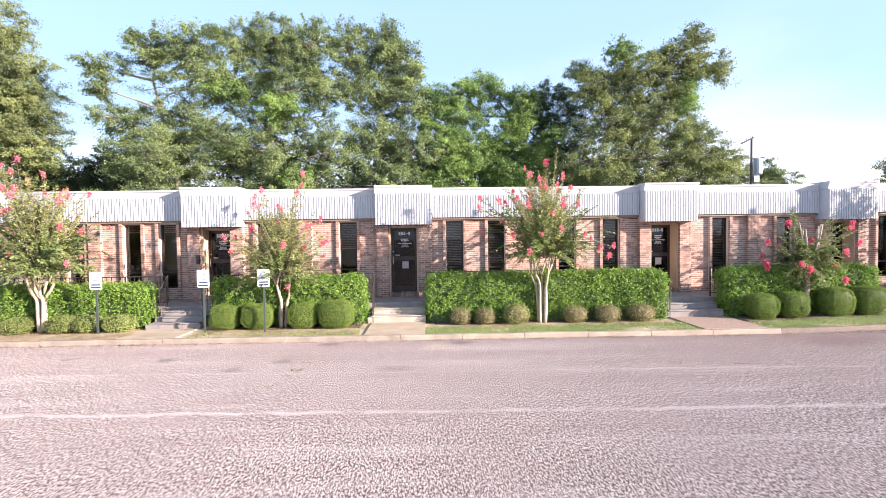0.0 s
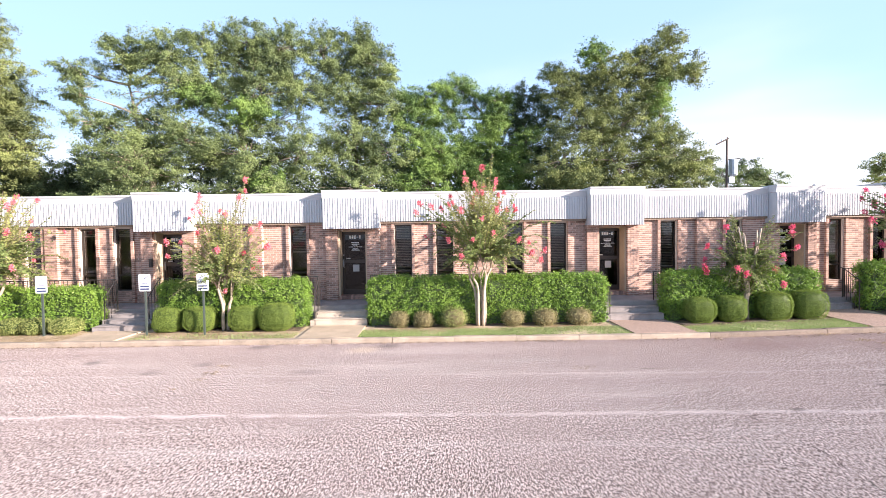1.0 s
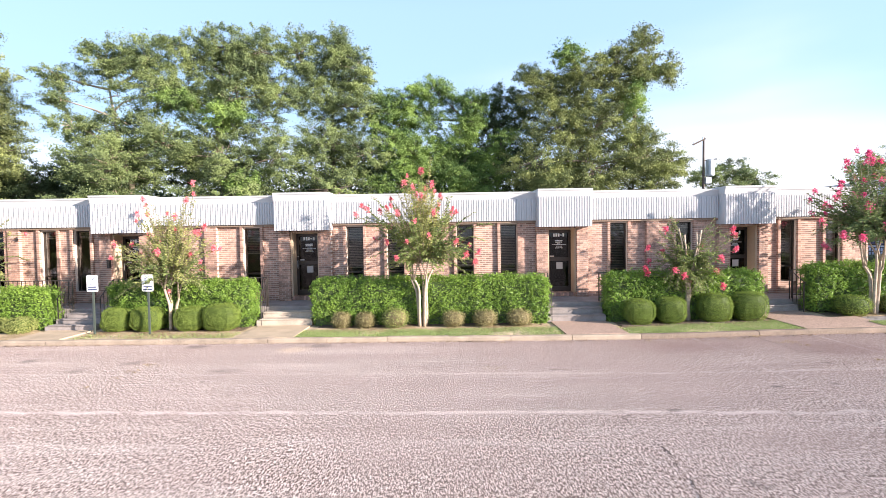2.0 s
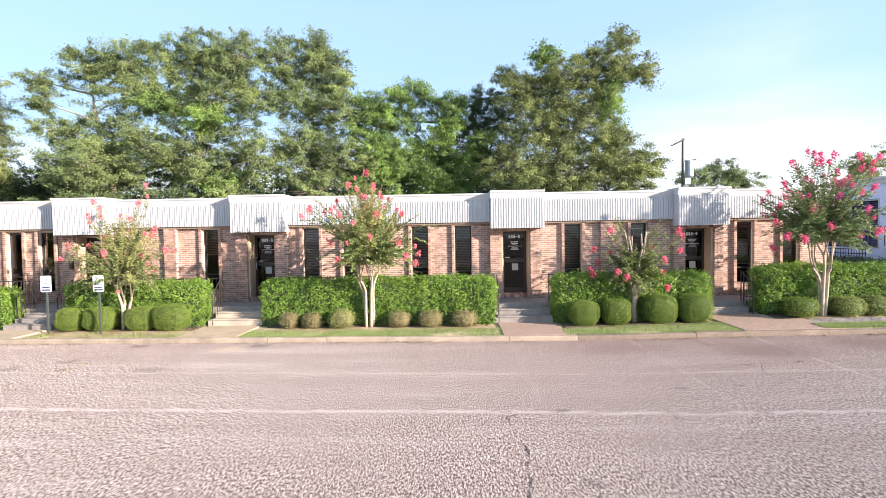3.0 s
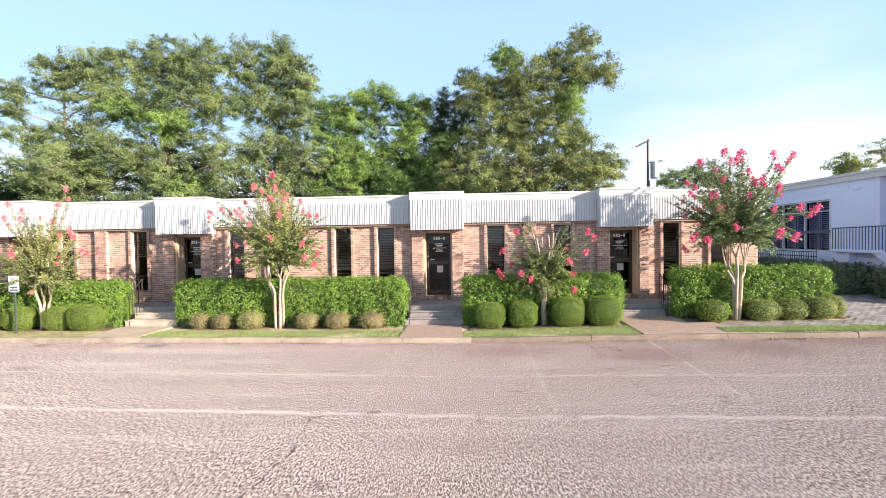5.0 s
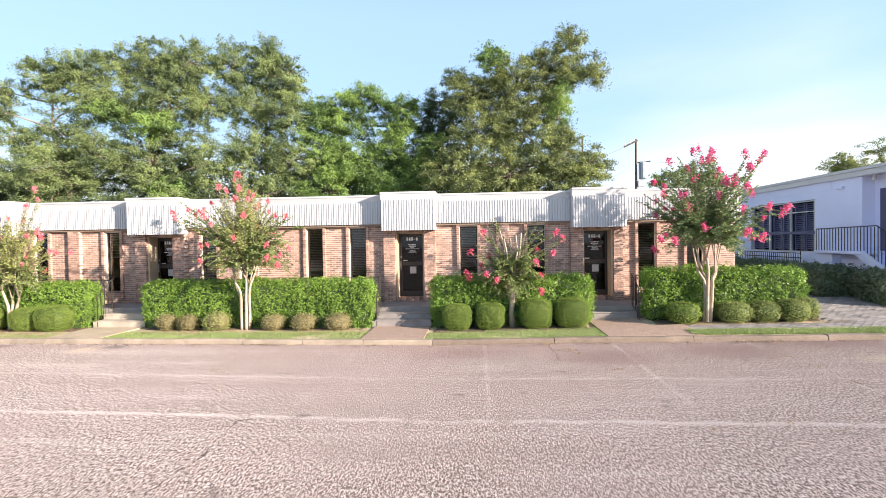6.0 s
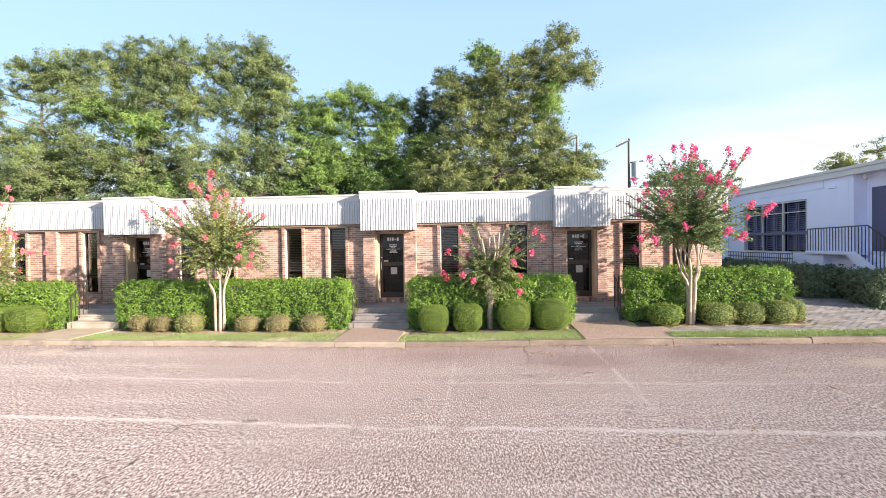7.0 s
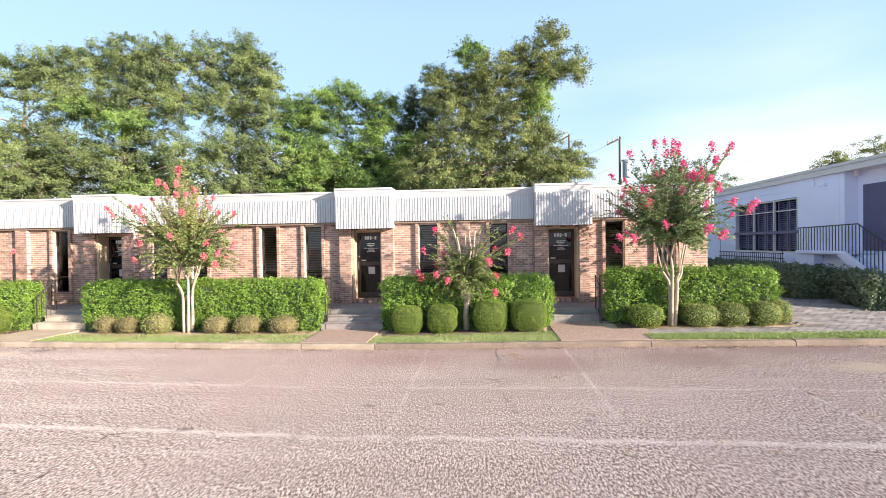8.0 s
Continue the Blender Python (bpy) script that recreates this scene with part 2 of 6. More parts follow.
AGGREGATE = mat("pink exposed aggregate", (0.42, 0.29, 0.225), 0.85, var=0.5, scale=22, fine=75, bump=0.5)
SOIL = mat("dry soil with straw", (0.56, 0.43, 0.29), 0.95, var=0.4, scale=3, fine=70, bump=0.8)
MULCH = mat("dark bark mulch", (0.13, 0.09, 0.065), 0.95, var=0.5, scale=9, fine=60, bump=0.9)
PAVER = mat("grey brown paver", (0.245, 0.22, 0.21), 0.85, var=0.3, scale=5, fine=80, bump=0.4, obj=0.25, island=0.25)
BRICK = mat("red brown brick", (0.33, 0.185, 0.14), 0.85, var=0.3, scale=9, fine=90, bump=0.4, obj=0.0, island=0.38, second=(0.45, 0.28, 0.215))
BRICK_ONE = mat("red brown single brick", (0.33, 0.185, 0.14), 0.85, var=0.3, scale=9, fine=90, bump=0.4, obj=0.38, second=(0.45, 0.28, 0.215))
MORTAR = mat("pale mortar", (0.66, 0.56, 0.48), 0.95, var=0.15, scale=5, fine=120, bump=0.4)
WHITE_METAL = mat("white painted steel", (0.57, 0.567, 0.575), 0.45, var=0.05, scale=1.2, fine=20, bump=0.03)
CREAM = mat("cream painted wood", (0.54, 0.41, 0.285), 0.6, var=0.12, scale=4, fine=40, bump=0.08)
BROWN_TRIM = mat("brown painted trim", (0.30, 0.21, 0.15), 0.6, var=0.15, scale=4, fine=40, bump=0.08)
BRONZE = mat("dark bronze aluminium", (0.055, 0.042, 0.035), 0.4, 0.5, var=0.2, scale=5, fine=60, bump=0.03)
BLIND = mat("dark slatted blind", (0.66, 0.55, 0.45), 0.5, var=0.12, scale=3, fine=30, bump=0.02)
IRON = mat("black iron rail", (0.06, 0.05, 0.045), 0.5, 0.3, var=0.3, scale=9, fine=60, bump=0.1)
STEEL = mat("brushed steel", (0.55, 0.55, 0.55), 0.3, 0.9, var=0.1, scale=9, fine=90, bump=0.02)
# Rooms behind glass: their dimness is put into dark wall and carpet colours.
INSIDE = mat("darkened office wall", (0.22, 0.20, 0.18), 0.9, var=0.1)
CARPET = mat("darkened office carpet", (0.09, 0.085, 0.08), 0.95, var=0.2)
ROOFING = mat("grey roof gravel", (0.35, 0.34, 0.33), 0.95, var=0.3, fine=80, bump=0.5)
STUCCO = mat("white stucco", (0.71, 0.745, 0.94), 0.9, var=0.06, scale=1.0, fine=90, bump=0.25)
NAVY = mat("dark navy paint", (0.075, 0.08, 0.165), 0.5, var=0.15, scale=3, fine=40, bump=0.04)
PAPER = mat("paper sheet", (0.45, 0.42, 0.40), 0.8, var=0.05)
INK_WHITE = mat("white vinyl", (0.80, 0.80, 0.80), 0.6, var=0.03)
SIGN_WHITE = mat("white sign face", (0.82, 0.83, 0.85), 0.4, var=0.04, scale=3)
SIGN_BLUE = mat("dark blue sign print", (0.05, 0.06, 0.14), 0.5, var=0.1)
POST_GREEN = mat("green painted sign post", (0.085, 0.105, 0.09), 0.5, 0.3, var=0.2)
WOOD_POLE = mat("weathered pole wood", (0.13, 0.10, 0.085), 0.9, var=0.3, scale=5, fine=60, bump=0.4)
GREY_METAL = mat("grey transformer paint", (0.52, 0.55, 0.58), 0.4, 0.2, var=0.1)
BARK = mat("dark bark", (0.17, 0.135, 0.105), 0.9, var=0.4, scale=6, fine=50, bump=0.8)
PALE_BARK = mat("pale smooth peeling bark", (0.43, 0.34, 0.255), 0.75, var=0.45, scale=9, fine=50, bump=0.25)
TWIG = mat("grey brown twig bark", (0.30, 0.24, 0.18), 0.85, var=0.3, scale=9, fine=50, bump=0.2)
CRACK = mat("dark crack", (0.12, 0.09, 0.08), 0.95, var=0.3)
OAK_LEAF = leaf_mat("oak leaves", (0.062, 0.095, 0.05), (0.35, 0.42, 0.155), 0.27, 0.5, 0.16, 0.80, 0.75, 0.22)
LIME_LEAF = leaf_mat("bright vine leaves", (0.055, 0.11, 0.04), (0.33, 0.46, 0.115), 0.25, 0.5, 0.16, 0.80, 0.75, 0.22)
# Leaf colour lowered to carry the shade of far and inner growth.
DARK_LEAF = leaf_mat("leaves with shade in the colour", (0.03, 0.048, 0.024), (0.15, 0.20, 0.085), 0.25)
OLIVE_LEAF = leaf_mat("olive leaves", (0.08, 0.105, 0.05), (0.38, 0.42, 0.145), 0.27, 0.5, 0.16, 0.80, 0.75, 0.22)
# Darker copy of the hedge leaves: the building's shade is in the colour.
SHADE_LEAF = leaf_mat("hedge leaves darkened for shade", (0.065, 0.09, 0.06), (0.25, 0.30, 0.18), 0.2)
HEDGE_LEAF = leaf_mat("glossy hedge leaves", (0.10, 0.19, 0.03), (0.37, 0.54, 0.092), 0.26, 0.42, 0.4, 0.4, 1.6, 0.3)
BOX_LEAF = leaf_mat("boxwood leaves", (0.17, 0.24, 0.05), (0.34, 0.42, 0.10), 0.25, 0.6, 0.15, 0.45, 2.0, 0.10)
DRY_LEAF = leaf_mat("yellowed shrub leaves", (0.17, 0.15, 0.065), (0.44, 0.39, 0.19), 0.25)
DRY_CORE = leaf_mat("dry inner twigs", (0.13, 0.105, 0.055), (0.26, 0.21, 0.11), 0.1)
# Boxwood green lowered, so the shrub's inside reads as shaded.
BOX_CORE = leaf_mat("inner boxwood leaves, shade in colour", (0.035, 0.055, 0.015), (0.10, 0.14, 0.035), 0.1)
SAGE_LEAF = leaf_mat("pale clipped leaves", (0.15, 0.18, 0.05), (0.42, 0.45, 0.16), 0.25)
MYRTLE_DEEP = leaf_mat("deep green myrtle leaves", (0.065, 0.115, 0.045), (0.32, 0.39, 0.16), 0.32)
MYRTLE_LEAF = leaf_mat("myrtle leaves", (0.085, 0.135, 0.045), (0.37, 0.43, 0.15), 0.35)
LITTER = leaf_mat("dry brown litter", (0.10, 0.065, 0.04), (0.30, 0.21, 0.13), 0.1, 0.8)
MYRTLE_PALE = leaf_mat("yellowing myrtle leaves", (0.17, 0.20, 0.06), (0.52, 0.52, 0.20), 0.35)
BLOSSOM = leaf_mat("coral pink blossom", (0.76, 0.12, 0.18), (0.98, 0.40, 0.42), 0.35, 0.6)
BLOSSOM_DEEP = leaf_mat("deep pink blossom", (0.70, 0.06, 0.16), (0.95, 0.27, 0.36), 0.35, 0.6)
BLOSSOM_ROSE = leaf_mat("rose pink blossom", (0.68, 0.055, 0.20), (0.94, 0.27, 0.43), 0.35, 0.6)
GRASS = leaf_mat("grass blades", (0.24, 0.30, 0.11), (0.42, 0.50, 0.20), 0.3, 0.6)
STRAW = leaf_mat("dry straw", (0.26, 0.18, 0.10), (0.58, 0.45, 0.27), 0.2, 0.8)
GLASS = glass_mat("window glass", (0.80, 0.80, 0.80))
DOOR_GLASS = glass_mat("dark door glass", (0.22, 0.22, 0.22))


# ---- builders ----
class Shape:
    """Collects vertices and faces of one mesh."""

    def __init__(self):
        self.v, self.f = [], []

    def box(self, x0, x1, y0, y1, z0, z1):
        i = len(self.v)
        self.v += [(x0, y0, z0), (x1, y0, z0), (x1, y1, z0), (x0, y1, z0), (x0, y0, z1), (x1, y0, z1), (x1, y1, z1), (x0, y1, z1)]
        self.f += [(i, i + 3, i + 2, i + 1), (i + 4, i + 5, i + 6, i + 7), (i, i + 1, i + 5, i + 4), (i + 1, i + 2, i + 6, i + 5), (i + 2, i + 3, i + 7, i + 6), (i + 3, i, i + 4, i + 7)]
        return self

    def soft_box(self, x0, x1, y0, y1, z0, z1, b=0.004):
        """A box with a bevelled rim round its four upright faces."""
        i = len(self.v)
        rings = ((b, z0), (0, z0 + b), (0, z1 - b), (b, z1))
        for s, z in rings:
            self.v += [(x0 + s, y0 + s, z), (x1 - s, y0 + s, z), (x1 - s, y1 - s, z), (x0 + s, y1 - s, z)]
        self.f += [(i + 3, i + 2, i + 1, i), (i + 12, i + 13, i + 14, i + 15)]
        for r in range(3):
            for k in range(4):
                a, c = i + 4 * r + k, i + 4 * r + (k + 1) % 4
                self.f.append((a, c, c + 4, a + 4))
        return self

    def tube(self, path, radii, n=8, caps=True):
        """A tapered tube through points."""
        path = [Vector(p) for p in path]
        i = len(self.v)
        for k, p in enumerate(path):
            d = (path[min(k + 1, len(path) - 1)] - path[max(k - 1, 0)]).normalized()
            u = d.orthogonal().normalized()
            w = d.cross(u)
            r = radii[k] if hasattr(radii, "__len__") else radii
            for a in range(n):
                t = 2 * math.pi * a / n
                self.v.append(tuple(p + (u * math.cos(t) + w * math.sin(t)) * r))
        for k in range(len(path) - 1):
            for a in range(n):
                b = (a + 1) % n
                self.f.append((i + k * n + a, i + k * n + b, i + (k + 1) * n + b, i + (k + 1) * n + a))
        if caps:
            self.f.append(tuple(i + n - 1 - a for a in range(n)))
            self.f.append(tuple(i + (len(path) - 1) * n + a for a in range(n)))
        return self

    def prism(self, outline, y0, y1):
        """An outline in x and z drawn out along y."""
        i, n = len(self.v), len(outline)
        self.v += [(x, y0, z) for x, z in outline] + [(x, y1, z) for x, z in outline]
        self.f += [tuple(range(i, i + n)), tuple(range(i + 2 * n - 1, i + n - 1, -1))]
        for k in range(n):
            j = (k + 1) % n
            self.f.append((i + k, i + n + k, i + n + j, i + j))
        return self

    def mesh(self, name, material):
        m = bpy.data.meshes.new(name)
        m.from_pydata(self.v, [], self.f)
        m.materials.append(material)
        m.update()
        return m


def part(name, shape, material, parent=None, label="", smooth=False):
    """One mesh object under a thing or a part."""
    ob = new(name, shape.mesh(name, material))
    if parent:
        ob.parent = parent
    if label:
        tagged(ob, label)
    if smooth:
        for p in ob.data.polygons:
            p.use_smooth = True
    return ob


def thing(name, x, y, z, label, category, group="", kind=""):
    """An empty at a thing's base, to which its parts belong."""
    ob = new(name)
    ob.empty_display_size = 0.1
    ob.location = (x, y, z)
    return tagged(ob, label, category, group, kind)


def solid(name, shape, material, label, category, group="", kind=""):
    return tagged(part(name, shape, material), label, category, group, kind)


def leaves(name, centres, length, width, material, parent=None, up=0.3, rng=None, outward=None, lean=0.6, corners=4, along=None):
    """Many small leaves at the given centres: folded, four corners each, or three where they are far off."""
    c = np.asarray(centres, float)
    n = len(c)
    d = rng.normal(size=(n, 3))
    d[:, 2] = d[:, 2] * 0.7 - up * 0.3
    if along is not None:
        d = d * 0.28 + along
    d /= np.linalg.norm(d, axis=1)[:, None] + 1e-9
    nor = rng.normal(size=(n, 3))
    nor[:, 2] += up * 2
    if outward is not None:
        nor = nor * (1 - lean) + np.asarray(outward) * lean * 2
    nor -= d * np.sum(nor * d, axis=1)[:, None]
    nor /= np.linalg.norm(nor, axis=1)[:, None] + 1e-9
    s = np.cross(d, nor)
    size = rng.uniform(0.65, 1.3, n)[:, None]
    a = c - d * length * 0.5 * size
    b = c + s * width * 0.5 * size + nor * width * 0.15 * size
    e = c + d * length * 0.5 * size
    g = c - s * width * 0.5 * size + nor * width * 0.15 * size
    if corners == 3:
        b, g = b - d * length * 0.3 * size, g - d * length * 0.3 * size
    v = np.stack([a, b, e, g] if corners == 4 else [b, e, g], axis=1).reshape(-1, 3)
    m = bpy.data.meshes.new(name)
    m.vertices.add(corners * n)
    m.vertices.foreach_set("co", v.astype(np.float32).ravel())
    m.loops.add(corners * n)
    m.loops.foreach_set("vertex_index", np.arange(corners * n, dtype=np.int32))
    m.polygons.add(n)
    m.polygons.foreach_set("loop_start", np.arange(0, corners * n, corners, dtype=np.int32))
    m.materials.append(material)
    m.update(calc_edges=True)
    ob = new(name, m)
    if parent:
        ob.parent = parent
    return ob


def sub(ob, owner):
    """Makes ob a piece of a part that stands in world places."""
    ob.parent = owner
    return ob


# ---- levels and planes ----
KERB_Y, KERB_Z = 12.64, 0.115
VERGE, LOT_Z = 0.05, -0.06
PORCH_Y, PORCH_Z = 14.98, 0.50
WALL_Y, FIN_Y, PIER_Y, FASCIA_Y, BOX_Y, DOOR_Y = 16.2, 16.12, 16.02, 16.05, 15.7, 16.55
GLASS_Y = 16.31
WALL_X0, WALL_X1 = -18.0, 17.05
WIN_Z0, WIN_Z1 = 0.88, 2.81
FASCIA_Z0, FASCIA_Z1, RIB_Z1 = 2.92, 3.82, 3.60
BOX_Z0, BOX_Z1 = 2.71, 3.87
BOXES = [(-7.2, -5.55), (-1.57, 0.12), (6.53, 8.17), (12.23, 13.78)]
WINDOWS = [(-10.82, -10.30), (-9.16, -8.64), (-8.10, -7.58), (-5.20, -4.68), (-2.71, -2.19), (0.55, 1.07), (1.84, 2.36), (4.04, 4.56), (5.42, 5.94), (8.89, 9.42), (10.96, 11.48), (14.25, 14.76), (15.66, 16.16)]
PILASTERS = [(-10.15, -9.78), (-3.92, -3.52), (10.0, 10.4)]
WALKS = [(-7.28, -6.0), (-1.56, -0.12), (6.60, 8.12), (12.40, 13.70)]

# ---- ground, kerb, verge ----
def rise(x):
    """The lot climbs gently towards the white building."""
    u = min(max(x - 7.5, 0.0), 18.0)
    return LOT_Z + 0.0145 * u * min(1.0, u / 3.0)


def kerb_y(x):
    """The kerb runs a little askew to the offices."""
    return KERB_Y - 0.015 * x


def to_kerb(x, y):
    """Draws the near edge of the verge to the askew kerb."""
    return y + (kerb_y(x) - KERB_Y) * min(1.0, max(0.0, 1 - (y - KERB_Y) / 1.4))


def verge_z(x, y):
    k = min(1.0, max(0.0, (x - 11.5) / 3.0))
    return KERB_Z - 0.012 + rise(x) + (0.052 * k - 0.006) * (y - KERB_Y)


lot = Shape()
cols = [-240, -60, -30, 0, 6.0] + [7.5 + 0.75 * k for k in range(25)] + [40, 80, 240]
rows_y = [-200, -20, 0, 6, 10, 14, 20, 30, 60, 260]
for y in rows_y:
    for x in cols:
        lot.v.append((x, y, rise(x)))
for j in range(len(rows_y) - 1):
    for i in range(len(cols) - 1):
        a = j * len(cols) + i
        lot.f.append((a, a + 1, a + len(cols) + 1, a + len(cols)))
ground = solid("ground", lot, ASPHALT, "worn pinkish grey chip-seal parking lot", "parking lot", kind="structure")

rng = np.random.default_rng(4)
kerb = thing("kerb", 0, KERB_Y, 0, "weathered pale concrete kerb in jointed lengths", "kerb", kind="structure")
KERB_JOINTS = [-24, -21, -18, -15, -12, -9, -6.2, -3.4, -0.7, 0.75, 2.22, 3.72, 5.22, 6.7, 8.35, 11.15, 14.2, 17, 20, 23, 26, 29, 32, 35, 38]
for a, b in zip(KERB_JOINTS, KERB_JOINTS[1:]):
    s = Shape()
    dz, dy = rng.uniform(-0.006, 0.006), rng.uniform(-0.008, 0.008)
    out = [(KERB_Y + dy, -0.05), (KERB_Y + 0.012 + dy, KERB_Z - 0.03 + dz), (KERB_Y + 0.04 + dy, KERB_Z + dz), (KERB_Y + 0.16 + dy, KERB_Z + dz), (KERB_Y + 0.16 + dy, -0.05)]
    i = 0
    n = 9
    for k in range(n):
        xx = a + 0.006 + (b - a - 0.012) * k / (n - 1)
        for y, z in out:
            s.v.append((xx, y + kerb_y(xx) - KERB_Y + rng.normal(0, 0.004), z + rise(xx) + rng.normal(0, 0.003)))
    for k in range(n - 1):
        for j in range(5):
            jj = (j + 1) % 5
            s.f.append((5 * k + j, 5 * k + jj, 5 * (k + 1) + jj, 5 * (k + 1) + j))
    s.f += [(4, 3, 2, 1, 0), tuple(5 * (n - 1) + j for j in range(5))]
    piece = part("kerb_length", s, CONCRETE if a < 8 else CONCRETE_BROWN)
    piece.parent = kerb
    piece.matrix_parent_inverse = Matrix.Translation((0, KERB_Y, 0)).inverted()


def keep(ob, parent):
    """Parents ob, modelled in world places, to a thing whose empty stands elsewhere."""
    ob.parent = parent
    ob.matrix_parent_inverse = Matrix.Translation(parent.location).inverted()
    return ob


def rough_sheet(x0, x1, y0, y1, z, step, amp, seed, drop=0.12):
    """An uneven sheet with a skirt that goes into the ground."""
    s = Shape()
    nx, ny = max(2, int((x1 - x0) / step)), max(2, int((y1 - y0) / step))
    for j in range(ny + 1):
        for i in range(nx + 1):
            px, py = x0 + (x1 - x0) * i / nx, y0 + (y1 - y0) * j / ny
            edge = i in (0, nx) or j in (0, ny)
            pz = z(px, py) if callable(z) else z
            s.v.append((px, to_kerb(px, py), pz - drop if edge else pz + amp * noise.noise(Vector((px * 1.7, py * 1.7, seed)))))
    for j in range(ny):
        for i in range(nx):
            a = j * (nx + 1) + i
            s.f.append((a, a + 1, a + nx + 2, a + nx + 1))
    return s


soil = solid("verge_soil", rough_sheet(-24, 18.8, KERB_Y + 0.15, 15.05, lambda x, y: verge_z(x, y) - (0.07 if x > 14.2 and y < 13.85 else 0.015), 0.22, 0.02, 3.0), SOIL, "bare tan soil and mulch of the planting verge", "soil", kind="structure")

MULCH_BEDS = ((8.2, 12.3, 13.55, 14.9), (13.85, 18.0, 13.85, 14.8), (-5.6, -1.7, 13.72, 14.9), (0.05, 6.4, 13.95, 14.9))
for a, b, c, d in MULCH_BEDS:
    solid("mulch_bed", rough_sheet(a, b, c, d, lambda x, y: verge_z(x, y) - 0.004, 0.12, 0.03, a, 0.05), MULCH, "dark brown bark mulch under the shrubs and hedge", "mulch", "mulch beds", "structure")


def sloped_slab(x0, x1, y0, y1, lift, material, name, label, category):
    """A slab that follows the verge."""
    s = Shape()
    n = 6
    for z_off in (-0.12, lift):
        for j in range(n + 1):
            y = y0 + (y1 - y0) * j / n
            s.v += [(x0, to_kerb(x0, y), verge_z(x0, y) + z_off), (x1, to_kerb(x1, y), verge_z(x1, y) + z_off)]
    m = 2 * (n + 1)
    for j in range(n):
        a = 2 * j
        s.f += [(m + a, m + a + 1, m + a + 3, m + a + 2), (a, a + 2, m + a + 2, m + a), (a + 1, m + a + 1, m + a + 3, a + 3)]
    s.f += [(0, 1, m + 1, m), (m - 2, 2 * m - 2, 2 * m - 1, m - 1)]
    return solid(name, s, material, label, category, "walkways to the doors" if name == "walkway" else "", "structure")


for k, (a, b) in enumerate(WALKS):
    sloped_slab(a, b, KERB_Y + 0.165, PORCH_Y - 0.05, 0.016, AGGREGATE if k > 1 else CONCRETE_TAN, "walkway", "pinkish exposed aggregate walkway from kerb to steps" if k > 1 else "worn tan concrete walkway from kerb to steps", "walkway")
sloped_slab(WALKS[3][1] + 0.003, 14.5, KERB_Y + 0.165, 13.75, 0.014, AGGREGATE, "walkway", "pinkish exposed aggregate walkway widening towards the paved path", "walkway")

# grass and straw on the verge
def blades(name, areas, per, length, material, label, seed, flat=0.0):
    r = np.random.default_rng(seed)
    pts = []
    for x0, x1, y0, y1, z in areas:
        n = int((x1 - x0) * (y1 - y0) * per)
        p = np.stack([r.uniform(x0, x1, n), r.uniform(y0, y1, n), np.full(n, z)], 1)
        p[:, 2] += [verge_z(a, b) - 0.12 for a, b, _ in p]
        p[:, 1] = [to_kerb(a, b) for a, b, _ in p]
        q = np.array([noise.noise(Vector((a * 0.9, b * 0.9, seed))) for a, b, _ in p])
        pts.append(p[q - 0.55 * ((p[:, 1] - y0) / (y1 - y0)) ** 2 > r.uniform(-0.75, 0.25, n)])
    p = np.concatenate(pts)
    n = len(p)
    h = length * r.uniform(0.5, 1.3, n)[:, None]
    ang = r.uniform(0, 2 * math.pi, n)
    side = np.stack([np.cos(ang), np.sin(ang), np.zeros(n)], 1) * 0.006
    tip = np.stack([r.normal(0, 0.5 + flat, n), r.normal(0, 0.5 + flat, n), np.full(n, 1.0 - 0.8 * min(flat, 1))], 1) * h
    v = np.stack([p - side, p + side, p + side * 0.4 + tip, p - side * 0.4 + tip], 1).reshape(-1, 3)
    m = bpy.data.meshes.new(name)
    m.vertices.add(4 * n)
    m.vertices.foreach_set("co", v.astype(np.float32).ravel())
    m.loops.add(4 * n)
    m.loops.foreach_set("vertex_index", np.arange(4 * n, dtype=np.int32))
    m.polygons.add(n)
    m.polygons.foreach_set("loop_start", np.arange(0, 4 * n, 4, dtype=np.int32))
    m.materials.append(material)
    m.update(calc_edges=True)
    return tagged(new(name, m), label, name.replace("_", " "), kind="stuff")


blades("thin_grass", [(-5.8, -1.7, 12.81, 13.55, 0.10)], 1100, 0.04, GRASS, "thin dry grass on the verge soil", 14)
blades("grass", [(-0.12, 6.6, 12.81, 13.75, 0.10), (8.12, 12.4, 12.81, 13.75, 0.10)], 6500, 0.034, GRASS, "patchy green grass strip behind the kerb", 11)
blades("lawn", [(14.3, 30.0, 12.81, 13.24, 0.105)], 8000, 0.055, GRASS, "bright mown grass strip beside the paved path", 12)
blades("straw", [(-14.0, -7.4, 12.84, 14.3, 0.11), (-5.8, -1.7, 12.84, 14.3, 0.11), (0.0, 6.5, 13.3, 14.3, 0.11), (8.2, 12.3, 13.45, 14.3, 0.11), (13.9, 18.5, 13.75, 14.3, 0.11)], 1100, 0.06, STRAW, "dry straw and clippings scattered on the soil", 13, 0.9)
sloped_slab(14.5, 30.0, KERB_Y + 0.165, KERB_Y + 0.62, 0.0, SOIL, "lawn_bed", "soil under the grass strip", "soil")

